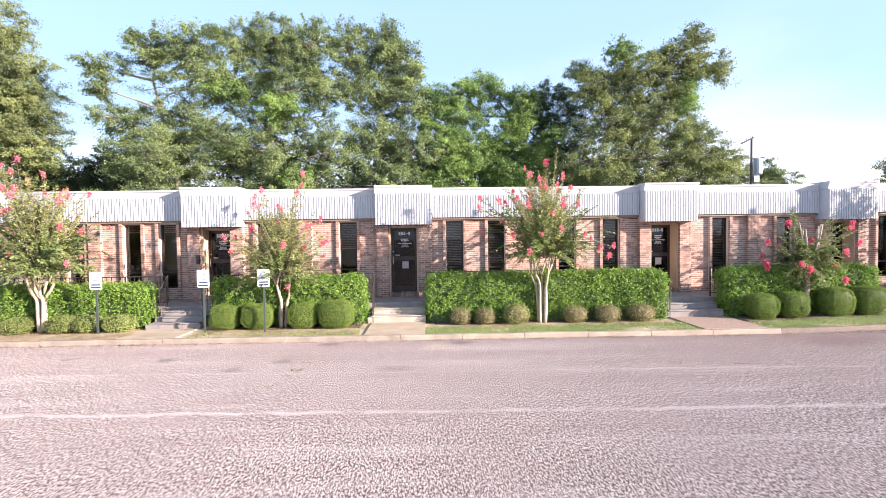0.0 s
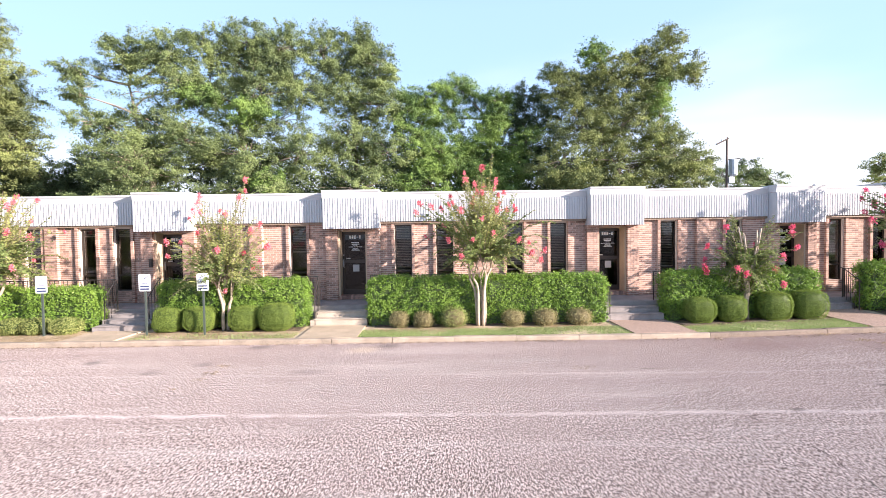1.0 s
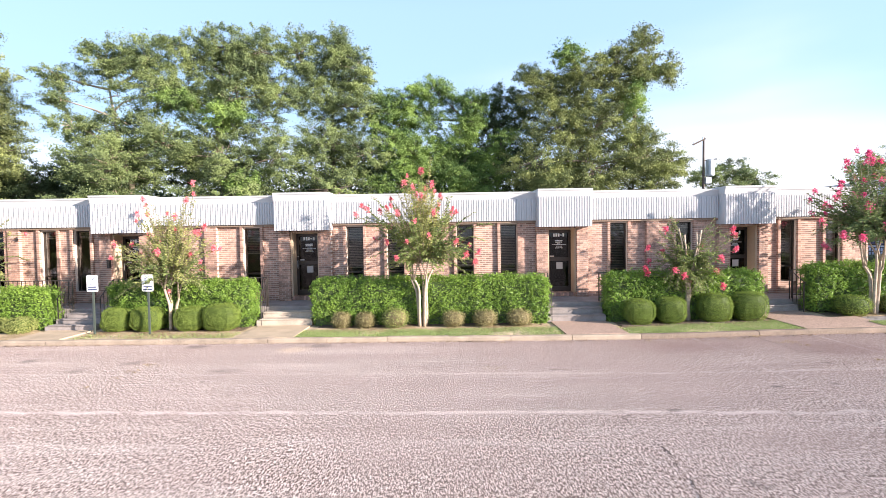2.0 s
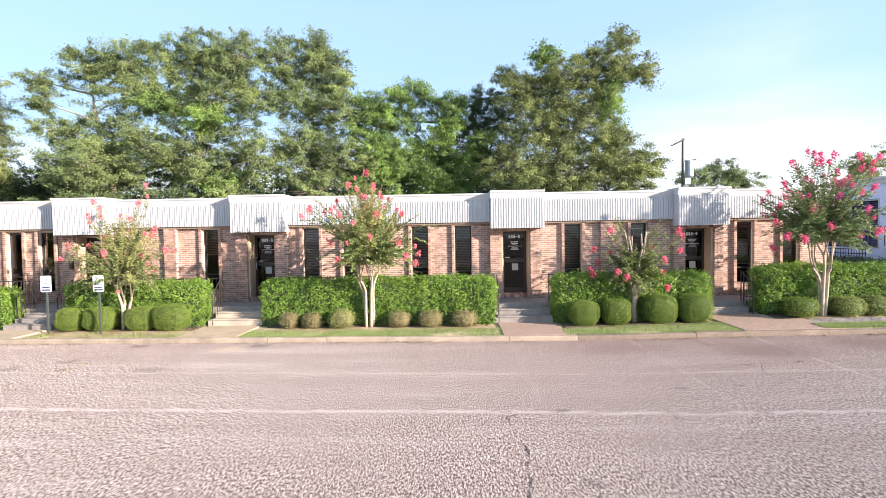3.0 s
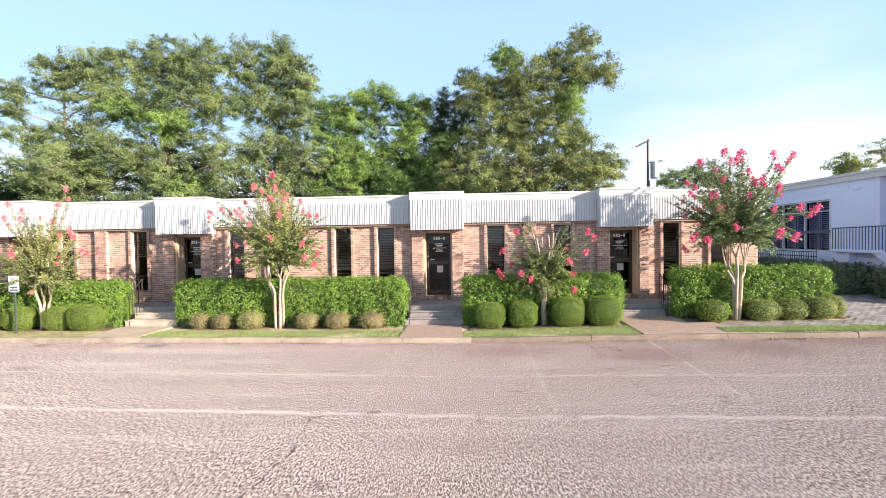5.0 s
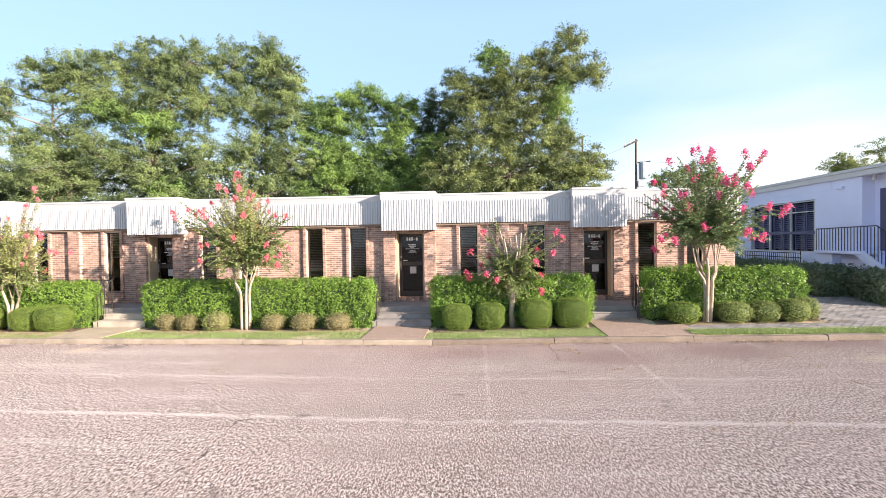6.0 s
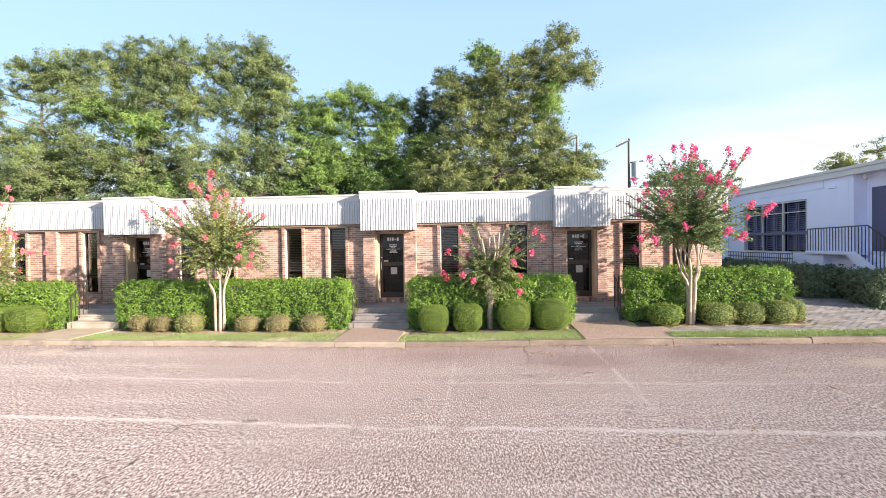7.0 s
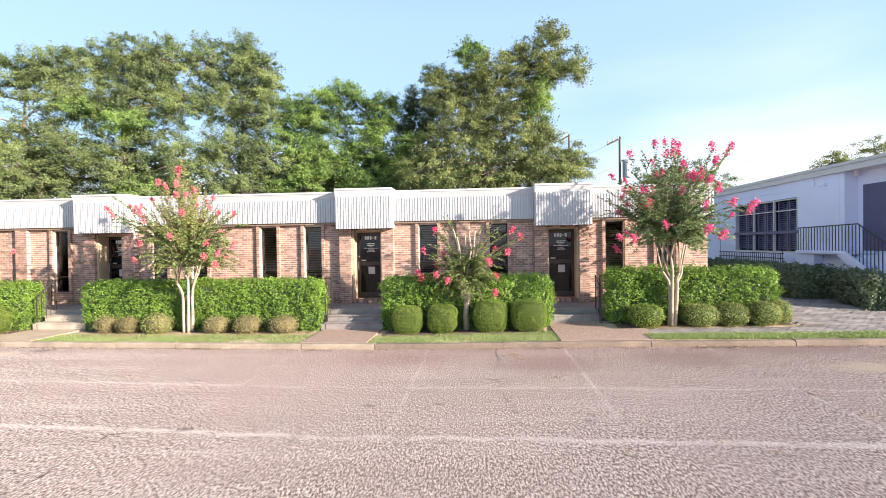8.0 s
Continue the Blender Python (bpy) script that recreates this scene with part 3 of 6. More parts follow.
# ---- porch slab and steps ----
porch = Shape().soft_box(WALL_X0, WALL_X1 - 0.1, PORCH_Y, WALL_Y + 0.35, 0.0, PORCH_Z, 0.012)
solid("porch", porch, STEP, "raised grey concrete porch along the offices", "porch", kind="structure")
for k, (a, b) in enumerate(WALKS):
    foot = verge_z((a + b) / 2, 14.5) + 0.012
    n = (4, 3, 3, 2)[k]
    steps = thing("steps", (a + b) / 2, PORCH_Y - 0.3, foot, "worn concrete steps up to the porch, sunlight put into their pale colour" if k == 1 else "stained grey concrete steps up to the porch", "steps", "concrete steps")
    for j in range(n - 1):
        front = PORCH_Y - 0.29 * (n - 1 - j)
        top = foot + (PORCH_Z - foot) * (j + 1) / n
        st = Shape().soft_box(a - (0.1 if j == 0 else 0.02), b + 0.02, front, front + 0.288, foot - 0.1, top, 0.012)
        keep(part("step", st, STEP_SUNLIT if k == 1 else STEP), steps)
        keep(part("tread", Shape().soft_box(a - 0.005, b + 0.005, front - 0.022, front + 0.286, top + 0.001, top + 0.03, 0.008), STEP_SUNLIT if k == 1 else STEP), steps)

# ---- office building ----
def window_openings():
    return [(a, b, WIN_Z0, WIN_Z1) for a, b in WINDOWS] + [(l + 0.36, l + 1.26, PORCH_Z, 2.66) for l, _ in BOXES]


def wall_with_holes(x0, x1, z0, z1, y0, y1, holes):
    """A wall along x, with openings that go through it."""
    s = Shape()
    xs = sorted({x0, x1, *[h[0] for h in holes], *[h[1] for h in holes]})
    for a, b in zip(xs, xs[1:]):
        cuts = sorted((h[2], h[3]) for h in holes if h[0] <= a + 1e-6 and h[1] >= b - 1e-6)
        z = z0
        for c, d in cuts:
            if c > z + 1e-6:
                s.box(a, b, y0, y1, z, c)
            z = d
        if z1 > z + 1e-6:
            s.box(a, b, y0, y1, z, z1)
    return s


HOLES = window_openings()
wall = solid("wall_front", wall_with_holes(WALL_X0, WALL_X1, 0.0, 3.55, WALL_Y, WALL_Y + 0.22, HOLES), MORTAR, "long brick office front with pale mortar joints", "wall", kind="structure")
solid("wall_east", Shape().box(WALL_X1 - 0.22, WALL_X1, WALL_Y + 0.222, 23.0, 0.0, 3.55), MORTAR, "end wall of the brick office row", "wall", kind="structure")
solid("wall_west", Shape().box(WALL_X0, WALL_X0 + 0.22, WALL_Y + 0.222, 23.0, 0.0, 3.55), MORTAR, "far end wall of the brick office row", "wall", kind="structure")
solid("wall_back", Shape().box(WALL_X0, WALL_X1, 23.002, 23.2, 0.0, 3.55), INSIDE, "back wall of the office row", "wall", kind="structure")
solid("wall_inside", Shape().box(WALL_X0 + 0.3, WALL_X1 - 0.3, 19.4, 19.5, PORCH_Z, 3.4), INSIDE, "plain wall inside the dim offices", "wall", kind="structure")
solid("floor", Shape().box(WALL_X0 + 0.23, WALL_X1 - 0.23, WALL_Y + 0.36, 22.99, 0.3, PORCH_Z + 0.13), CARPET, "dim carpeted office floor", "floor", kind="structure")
solid("roof", Shape().box(WALL_X0, WALL_X1, WALL_Y + 0.05, 23.2, 3.552, 3.70), ROOFING, "flat gravel roof of the office row", "roof", kind="structure")

# brickwork: courses on the wall, piers, pilasters and fins
COURSE, LONG, DEEP = 0.0637, 0.196, 0.006
PIERS = [(l, l + 0.36) for l, r in BOXES] + [(l + 1.26, r - 0.02) for l, r in BOXES]
FINS = []
for a, b in WINDOWS:
    FINS += [(a - 0.10, a - 0.012), (b + 0.012, b + 0.10)]
TALL = [(a, b, PIER_Y, PORCH_Z, 2.70) for a, b in PIERS] + [(a, b, PIER_Y + 0.06, PORCH_Z, 2.84) for a, b in PILASTERS] + [(a, b, FIN_Y, PORCH_Z, 2.84) for a, b in FINS]
for a, b, y, z0, z1 in TALL:
    core = Shape().box(a + 0.008, b - 0.008, y + 0.008, WALL_Y - 0.003, z0, z1)
    keep(part("pilaster_core", core, MORTAR), wall)


def courses(z0, z1):
    n = int(round((z1 - z0) / COURSE))
    return [(z0 + k * COURSE, k) for k in range(n)]


brick_rng = random.Random(7)
brick_boxes = []


def lay(x0, x1, y0, y1, z0, z1, blocked=()):
    """Running bond of bricks between two ends, cut at the openings."""
    for z, k in courses(z0, z1):
        free = [(x0, x1)]
        for a, b, c, d in blocked:
            if z + COURSE > c + 0.01 and z < d - 0.01:
                free = [(p, q) for s, e in free for p, q in ((s, min(e, a)), (max(s, b), e)) if q - p > 0.02]
        for s, e in free:
            x = s - (LONG / 2 if k % 2 else 0) - 0.0
            while x < e - 0.012:
                p, q = max(x, s), min(x + LONG - 0.014, e)
                if q - p > 0.025:
                    j = brick_rng.uniform(-0.0015, 0.0015)
                    brick_boxes.append((p, q, y0 - DEEP + j, y1, z + 0.007, z + COURSE - 0.007))
                x += LONG


BLOCK = [(a - 0.1, b + 0.1, z0, z1) for a, b, z0, z1 in HOLES if z0 > PORCH_Z] + [(a - 0.01, b + 0.01, z0, z1) for a, b, z0, z1 in HOLES if z0 <= PORCH_Z] + [(a, b, 0, 9) for a, b in PIERS] + [(a, b, 0, 9) for a, b in PILASTERS]
lay(-13.5, WALL_X1, WALL_Y, WALL_Y + 0.02, PORCH_Z, 2.87, BLOCK)
for a, b in WINDOWS:
    lay(a - 0.09, b + 0.09, WALL_Y, WALL_Y + 0.02, PORCH_Z, WIN_Z0)
for a, b, y, z0, z1 in TALL:
    lay(a, b, y, WALL_Y - 0.005, z0, z1)
# rowlock sill of each door
for l, r in BOXES:
    x = l + 0.37
    while x < l + 1.24:
        brick_boxes.append((x, x + 0.058, PIER_Y + 0.18, DOOR_Y + 0.1, PORCH_Z + 0.002, PORCH_Z + 0.125))
        x += 0.069
# east end: courses seen at the corner
for z, k in courses(PORCH_Z, 2.87):
    y = WALL_Y + 0.03 + (0.1 if k % 2 else 0)
    while y < 17.6:
        brick_boxes.append((WALL_X1 - 0.01, WALL_X1 + DEEP, y, y + LONG - 0.014, z + 0.007, z + COURSE - 0.007))
        y += LONG

# ---- fascia ----
def ribbed(s, x0, x1, y, z0, z1, pitch=0.078):
    """Corrugated sheet, folded into upright ribs."""
    n = max(1, int(round((x1 - x0) / pitch)))
    w = (x1 - x0) / n
    fold = [(x0, y)]
    for k in range(n):
        a, b = x0 + w * (k + 0.16), x0 + w * (k + 0.84)
        fold += [(a, y), (a + 0.007, y - 0.028), (b - 0.007, y - 0.028), (b, y)]
    fold += [(x1, y), (x1, y + 0.05), (x0, y + 0.05)]
    i, m = len(s.v), len(fold)
    s.v += [(px, py, z0) for px, py in fold] + [(px, py, z1) for px, py in fold]
    for k in range(m):
        j = (k + 1) % m
        s.f.append((i + k, i + j, i + m + j, i + m + k))
    for k in range(n):
        q = i + 1 + 4 * k
        for up in (0, m):
            s.f.append((q + up, q + 1 + up, q + 2 + up, q + 3 + up))
    return s


def coping(s, x0, x1, y, z0, z1, back):
    """Two-step smooth metal cap."""
    i = len(s.v)
    foot, head = y + 0.008, y - 0.042
    s.v += [(x0, foot, z0), (x1, foot, z0), (x1, back, z0), (x0, back, z0), (x0, head, z1 - 0.055), (x1, head, z1 - 0.055), (x1, back, z1 - 0.055), (x0, back, z1 - 0.055)]
    s.f += [(i, i + 3, i + 2, i + 1), (i + 4, i + 5, i + 6, i + 7), (i, i + 1, i + 5, i + 4), (i + 1, i + 2, i + 6, i + 5), (i + 2, i + 3, i + 7, i + 6), (i + 3, i, i + 4, i + 7)]
    s.box(x0, x1, y - 0.055, back, z1 - 0.053, z1)
    return s


edges = [WALL_X0] + [v for b in BOXES for v in b] + [WALL_X1 + 0.12]
fascia = thing("fascia", 0, FASCIA_Y, FASCIA_Z0, "white ribbed steel fascia band along the flat roof", "fascia", kind="structure")
for a, b in zip(edges[::2], edges[1::2]):
    keep(part("ribbed_panel", ribbed(Shape(), a + 0.002, b - 0.002, FASCIA_Y, FASCIA_Z0, RIB_Z1), WHITE_METAL), fascia)
    keep(part("coping", coping(Shape(), a + 0.002, b - 0.002, FASCIA_Y, RIB_Z1 + 0.002, FASCIA_Z1, WALL_Y + 0.3), WHITE_METAL), fascia)
    keep(part("soffit_board", Shape().box(a + 0.002, b - 0.002, FASCIA_Y + 0.03, WALL_Y - 0.012, 2.86, FASCIA_Z0 - 0.002), BROWN_TRIM, None, "brown painted soffit board"), fascia)
for a, b in BOXES:
    hood = thing("entrance_hood", (a + b) / 2, BOX_Y, BOX_Z0, "white ribbed steel hood box above an office door", "hood", "entrance hoods")
    keep(part("ribbed_panel", ribbed(Shape(), a, b, BOX_Y, BOX_Z0, RIB_Z1 + 0.04), WHITE_METAL), hood)
    for xs in ((a, a + 0.04), (b - 0.04, b)):
        keep(part("side_panel", Shape().box(*xs, BOX_Y + 0.052, WALL_Y + 0.25, BOX_Z0, RIB_Z1 + 0.04), WHITE_METAL), hood)
    keep(part("coping", coping(Shape(), a - 0.015, b + 0.015, BOX_Y, RIB_Z1 + 0.042, BOX_Z1, WALL_Y + 0.3), WHITE_METAL), hood)
    keep(part("soffit", Shape().box(a + 0.042, b - 0.042, BOX_Y + 0.052, DOOR_Y, BOX_Z0 + 0.02, BOX_Z0 + 0.05), BROWN_TRIM, None, "brown painted soffit"), hood)
solid("fascia_return", ribbed(Shape(), WALL_X1 + 0.07, WALL_X1 + 0.12, FASCIA_Y + 0.052, FASCIA_Z0, RIB_Z1).box(WALL_X1 + 0.07, WALL_X1 + 0.12, FASCIA_Y + 0.1, 23.2, FASCIA_Z0, FASCIA_Z1 - 0.01), WHITE_METAL, "white steel fascia turning round the end of the roof", "fascia", kind="structure")

# ---- windows ----
def office_window(a, b, drop, seed):
    w = thing("window", (a + b) / 2, WALL_Y + 0.1, WIN_Z0, "narrow dark bronze office window with slatted blind", "window", "narrow office windows", "structure")
    y0, y1 = GLASS_Y - 0.03, GLASS_Y + 0.03
    fr = Shape()
    fr.soft_box(a, a + 0.035, y0, y1, WIN_Z0, WIN_Z1).soft_box(b - 0.035, b, y0, y1, WIN_Z0, WIN_Z1)
    fr.soft_box(a + 0.035, b - 0.035, y0, y1, WIN_Z0, WIN_Z0 + 0.04).soft_box(a + 0.035, b - 0.035, y0, y1, WIN_Z1 - 0.04, WIN_Z1)
    keep(part("window_frame", fr, BRONZE), w)
    z_mid = WIN_Z0 + 0.46
    keep(part("window_rail", Shape().soft_box(a + 0.036, b - 0.036, y0 + 0.002, y1 - 0.002, z_mid, z_mid + 0.05), BRONZE), w)
    for z0, z1 in ((WIN_Z0 + 0.04, z_mid), (z_mid + 0.05, WIN_Z1 - 0.04)):
        pane = keep(part("pane", Shape().box(a + 0.034, b - 0.034, GLASS_Y - 0.003, GLASS_Y + 0.003, z0, z1), GLASS), w)
        pane.visible_shadow = False
    sl = Shape()
    z = WIN_Z1 - 0.06
    r = random.Random(seed)
    tilt = r.uniform(0.006, 0.011)
    while z > drop:
        i = len(sl.v)
        y = GLASS_Y + 0.075
        sl.v += [(a + 0.04, y - 0.02, z - tilt), (b - 0.04, y - 0.02, z - tilt), (b - 0.04, y + 0.02, z + tilt), (a + 0.04, y + 0.02, z + tilt)]
        sl.f.append((i, i + 1, i + 2, i + 3))
        z -= 0.052
    sl.box(a + 0.04, b - 0.04, GLASS_Y + 0.06, GLASS_Y + 0.09, drop - 0.03, drop)
    keep(part("blind", sl, BLIND, None, "dark horizontal slatted blind"), w)
    keep(part("window_sill", Shape().soft_box(a, b, WALL_Y - 0.012, GLASS_Y - 0.03, WIN_Z0 - 0.045, WIN_Z0 - 0.003), BRICK_ONE), w)


for k, (a, b) in enumerate(WINDOWS):
    office_window(a, b, (1.0, 2.6, 2.6, 1.3, 2.02, 1.0, 1.0, 1.52, 1.4, 1.36, 2.66, 1.5, 1.0)[k], k)


# ---- doors ----
def office_door(l, k):
    a, b, z0, z1 = l + 0.415, l + 1.205, PORCH_Z + 0.13, 2.615
    y = DOOR_Y
    d = thing("door", (a + b) / 2, y, z0, "dark bronze glass office door with white print", "door", "office doors", "structure")
    case = Shape()
    case.soft_box(a - 0.055, a - 0.003, PIER_Y + 0.10, y + 0.06, z0 - 0.005, z1 + 0.05).soft_box(b + 0.003, b + 0.055, PIER_Y + 0.10, y + 0.06, z0 - 0.005, z1 + 0.05)
    case.soft_box(a - 0.003, b + 0.003, y - 0.06, y + 0.06, z1 + 0.002, z1 + 0.05)
    keep(part("door_frame", case, CREAM, None, "cream painted wooden door frame"), d)
    leaf = Shape()
    leaf.soft_box(a, a + 0.075, y - 0.022, y + 0.022, z0, z1).soft_box(b - 0.075, b, y - 0.022, y + 0.022, z0, z1)
    leaf.soft_box(a + 0.075, b - 0.075, y - 0.022, y + 0.022, z0, z0 + 0.16).soft_box(a + 0.075, b - 0.075, y - 0.022, y + 0.022, z1 - 0.09, z1)
    leaf.soft_box(a + 0.075, b - 0.075, y - 0.022, y + 0.022, z0 + 0.98, z0 + 1.10)
    lf = keep(part("door_leaf", leaf, BRONZE), d)
    for c, e in ((z0 + 0.16, z0 + 0.98), (z0 + 1.10, z1 - 0.09)):
        pane = sub(part("pane", Shape().box(a + 0.074, b - 0.074, y - 0.003, y + 0.003, c, e), DOOR_GLASS), lf)
        pane.visible_shadow = False
    handle = Shape().tube([(a + 0.045, y - 0.03, z0 + 0.86), (a + 0.045, y - 0.07, z0 + 0.88), (a + 0.045, y - 0.07, z0 + 1.10), (a + 0.045, y - 0.03, z0 + 1.12)], 0.012)
    sub(part("handle", handle, STEEL, None, "steel pull handle", True), lf)
    sub(part("lock", Shape().tube([(a + 0.045, y - 0.03, z0 + 1.25), (a + 0.045, y - 0.02, z0 + 1.25)], 0.018, 12), STEEL), lf)
    mid = (a + b) / 2 + 0.02
    r = random.Random(30 + k)
    yy = y - 0.0065
    number = Shape()
    for j in range(5):
        number.box(mid - 0.19 + j * 0.076, mid - 0.135 + j * 0.076, yy - 0.001, yy, z1 - 0.215 if j != 3 else z1 - 0.18, z1 - 0.115 if j != 3 else z1 - 0.155)
    sub(part("vinyl_bars", number, INK_WHITE, None, "row of short white bars on the glass"), lf)
    text = Shape()
    rows = ((0.33, 0.13, 0.028), (0.38, 0.12, 0.028), (0.43, 0.07, 0.012), (0.47, 0.22, 0.016), (0.52, 0.09, 0.012), (0.55, 0.10, 0.012), (0.58, 0.13, 0.012))
    for drop, half, high in rows:
        x = mid - half
        while x < mid + half - 0.02:
            w = r.uniform(0.02, 0.05)
            text.box(x, min(x + w, mid + half), yy - 0.001, yy, z1 - drop - high, z1 - drop)
            x += w + 0.008
    sub(part("fine_bars", text, INK_WHITE, None, "rows of fine white bars on the glass"), lf)
    if k != 0:
        sub(part("notice", Shape().box(mid - 0.09, mid + 0.11, yy - 0.002, yy, z0 + 0.72, z0 + 0.94), PAPER, None, "pale paper notice taped to the glass"), lf)
    sub(part("sticker", Shape().box(a + 0.11, a + 0.25, yy - 0.002, yy, z0 + 1.12, z0 + 1.155), PAPER), lf)


for k, (l, r_) in enumerate(BOXES):
    office_door(l, k)
box = thing("mailbox", BOXES[0][0] + 0.4, PIER_Y + 0.06, 1.65, "small black wall mailbox beside a door", "mailbox")
keep(part("mailbox_body", Shape().soft_box(BOXES[0][0] + 0.29, BOXES[0][0] + 0.37, PIER_Y - 0.10, PIER_Y - 0.007, 1.62, 1.86), IRON), box)
keep(part("mailbox_lid", Shape().soft_box(BOXES[0][0] + 0.28, BOXES[0][0] + 0.38, PIER_Y - 0.11, PIER_Y - 0.007, 1.862, 1.885), IRON), box)


# ---- porch railings ----
def railing(x0, x1, y, z0, z1, name_label, step=0.125):
    t = thing("railing", (x0 + x1) / 2, y, z0, name_label, "railing", "porch railings")
    n = max(1, int((x1 - x0) / step))
    keep(part("top_rail", Shape().soft_box(x0, x1, y - 0.018, y + 0.018, z1 - 0.025, z1), IRON), t)
    keep(part("bottom_rail", Shape().soft_box(x0, x1, y - 0.012, y + 0.012, z0 + 0.10, z0 + 0.12), IRON), t)
    for k in range(n + 1):
        x = x0 + 0.01 + (x1 - x0 - 0.02) * k / n
        post = k in (0, n) or k % 12 == 0
        w = 0.014 if post else 0.007
        keep(part("post" if post else "picket", Shape().box(x - w, x + w, y - w, y + w, z0 if post else z0 + 0.121, z1 - 0.026), IRON), t)


gaps = [-13.0] + [v for w in WALKS for v in w]
for a, b in zip(gaps[::2], gaps[1::2]):
    railing(a + 0.03, b - 0.03, PORCH_Y + 0.08, PORCH_Z, PORCH_Z + 0.85, "black iron picket railing along the porch behind the hedge")
railing(13.8, 16.6, PORCH_Y + 0.08, PORCH_Z, PORCH_Z + 0.85, "black iron picket railing along the porch behind the hedge")
for k, (a, b) in enumerate(WALKS):
    for x in ((a + 0.04, b - 0.04) if k == 0 else (a + 0.03,) if k < 3 else (b - 0.03,)):
        foot = verge_z(x, 14.1)
        t = thing("stair_rail", x, PORCH_Y - 0.3, foot, "sloping black iron handrail beside the steps", "handrail", "stair handrails")
        s = Shape().tube([(x, PORCH_Y + 0.05, PORCH_Z + 0.86), (x, PORCH_Y - 0.02, PORCH_Z + 0.86), (x, PORCH_Y - 0.56, foot + 0.88), (x, PORCH_Y - 0.62, foot + 0.84)], 0.012, 8)
        keep(part("handrail", s, IRON), t)
        for j, (y, zb, zt) in enumerate(((PORCH_Y - 0.02, PORCH_Z, PORCH_Z + 0.85), (PORCH_Y - 0.15, foot + 0.26, PORCH_Z + 0.76), (PORCH_Y - 0.29, foot + 0.26, PORCH_Z + 0.67), (PORCH_Y - 0.43, foot + 0.0, foot + 0.96), (PORCH_Y - 0.57, foot + 0.0, foot + 0.86))):
            w = 0.011 if j in (0, 4) else 0.006
            keep(part("post" if j in (0, 4) else "picket", Shape().box(x - w, x + w, y - w, y + w, zb, zt), IRON), t)


# ---- hedges and clipped shrubs ----
def hedge(x0, x1, y0, y1, z0, z1, seed, per=3000, leaf=0.048, material=None, label="dense clipped hedge of glossy bright green leaves"):
    r = np.random.default_rng(seed)
    h = thing("hedge", (x0 + x1) / 2, (y0 + y1) / 2, z0, label, "hedge", "clipped hedges")
    # the core's dark colour supplies the shade between the leaves
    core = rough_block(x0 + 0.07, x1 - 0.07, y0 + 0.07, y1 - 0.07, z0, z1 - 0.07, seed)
    keep(part("core", core, DARK_LEAF, None, "twiggy inside of the hedge, shade put into its colour"), h)
    pts, out = [], []
    w, d, t = x1 - x0, y1 - y0, z1 - z0
    for area, gen, nrm in ((w * t, "front", (0, -1, 0.25)), (w * d, "top", (0, -0.2, 1)), (d * t, "left", (-1, -0.2, 0.2)), (d * t, "right", (1, -0.2, 0.2)), (w * t * 0.4, "back", (0, 1, 0.2))):
        # shoots, with a whorl of leaves round each tip
        n = int(area * per / 8)
        u, v, q = r.uniform(0, 1, n), r.uniform(0, 1, n), r.normal(0, 0.045, n)
        if gen == "front":
            p = np.stack([x0 + u * w, y0 + q, z0 + v * t], 1)
        elif gen == "back":
            p = np.stack([x0 + u * w, y1 + q, z0 + v * t], 1)
        elif gen == "top":
            p = np.stack([x0 + u * w, y0 + v * d, z1 + q], 1)
        elif gen == "left":
            p = np.stack([x0 + q, y0 + u * d, z0 + v * t], 1)
        else:
            p = np.stack([x1 + q, y0 + u * d, z0 + v * t], 1)
        lump = np.array([noise.noise(Vector((a * 2.3, b * 2.3, c * 2.3 + seed))) for a, b, c in p])
        fine = np.array([noise.noise(Vector((a * 6.5, b * 6.5, c * 6.5 + seed))) for a, b, c in p])
        nn = np.array(nrm, float) / np.linalg.norm(nrm)
        # the foot recedes
        foot = np.clip((z0 + 0.3 - p[:, 2]) / 0.3, 0, 1) * 0.10
        p = p + nn * (lump * 0.085 + fine * 0.06 - foot)[:, None]
        # the clipped edges round off
        f_over = np.clip((p[:, 2] - (z1 - 0.2)) / 0.2, 0, 1) ** 2 if gen != "top" else np.clip((y0 + 0.2 - p[:, 1]) / 0.2, 0, 1) ** 2
        s_over = np.maximum(np.clip((x0 + 0.2 - p[:, 0]) / 0.2, 0, 1), np.clip((p[:, 0] - x1 + 0.2) / 0.2, 0, 1)) ** 2
        if gen in ("front", "top"):
            p = p - nn * (0.09 * f_over + 0.09 * s_over)[:, None]
        elif gen in ("left", "right"):
            p = p - nn * (0.09 * f_over)[:, None]
        p = p[fine + r.normal(0, 0.08, n) > -0.55]
        whorl = r.normal(0, 0.032, (8 * len(p), 3))
        pts.append(np.repeat(p, 8, axis=0) + whorl)
        out.append(nn + whorl * 9)
    # shoots above the clipped top
    n = int(w * 34)
    sx, sh = r.uniform(x0, x1, n), r.uniform(0.02, 0.15, n)
    for k in range(n):
        m = 5
        p = np.stack([sx[k] + r.normal(0, 0.02, m), r.uniform(y0, y1) + r.normal(0, 0.02, m), z1 + r.uniform(0, sh[k], m)], 1)
        pts.append(p)
        out.append(np.tile(np.array((0, -0.3, 0.9)), (m, 1)))
    keep(leaves("foliage", np.concatenate(pts), leaf, leaf * 0.6, material or HEDGE_LEAF, None, 0.2, r, np.concatenate(out), 0.45), h)
    return h


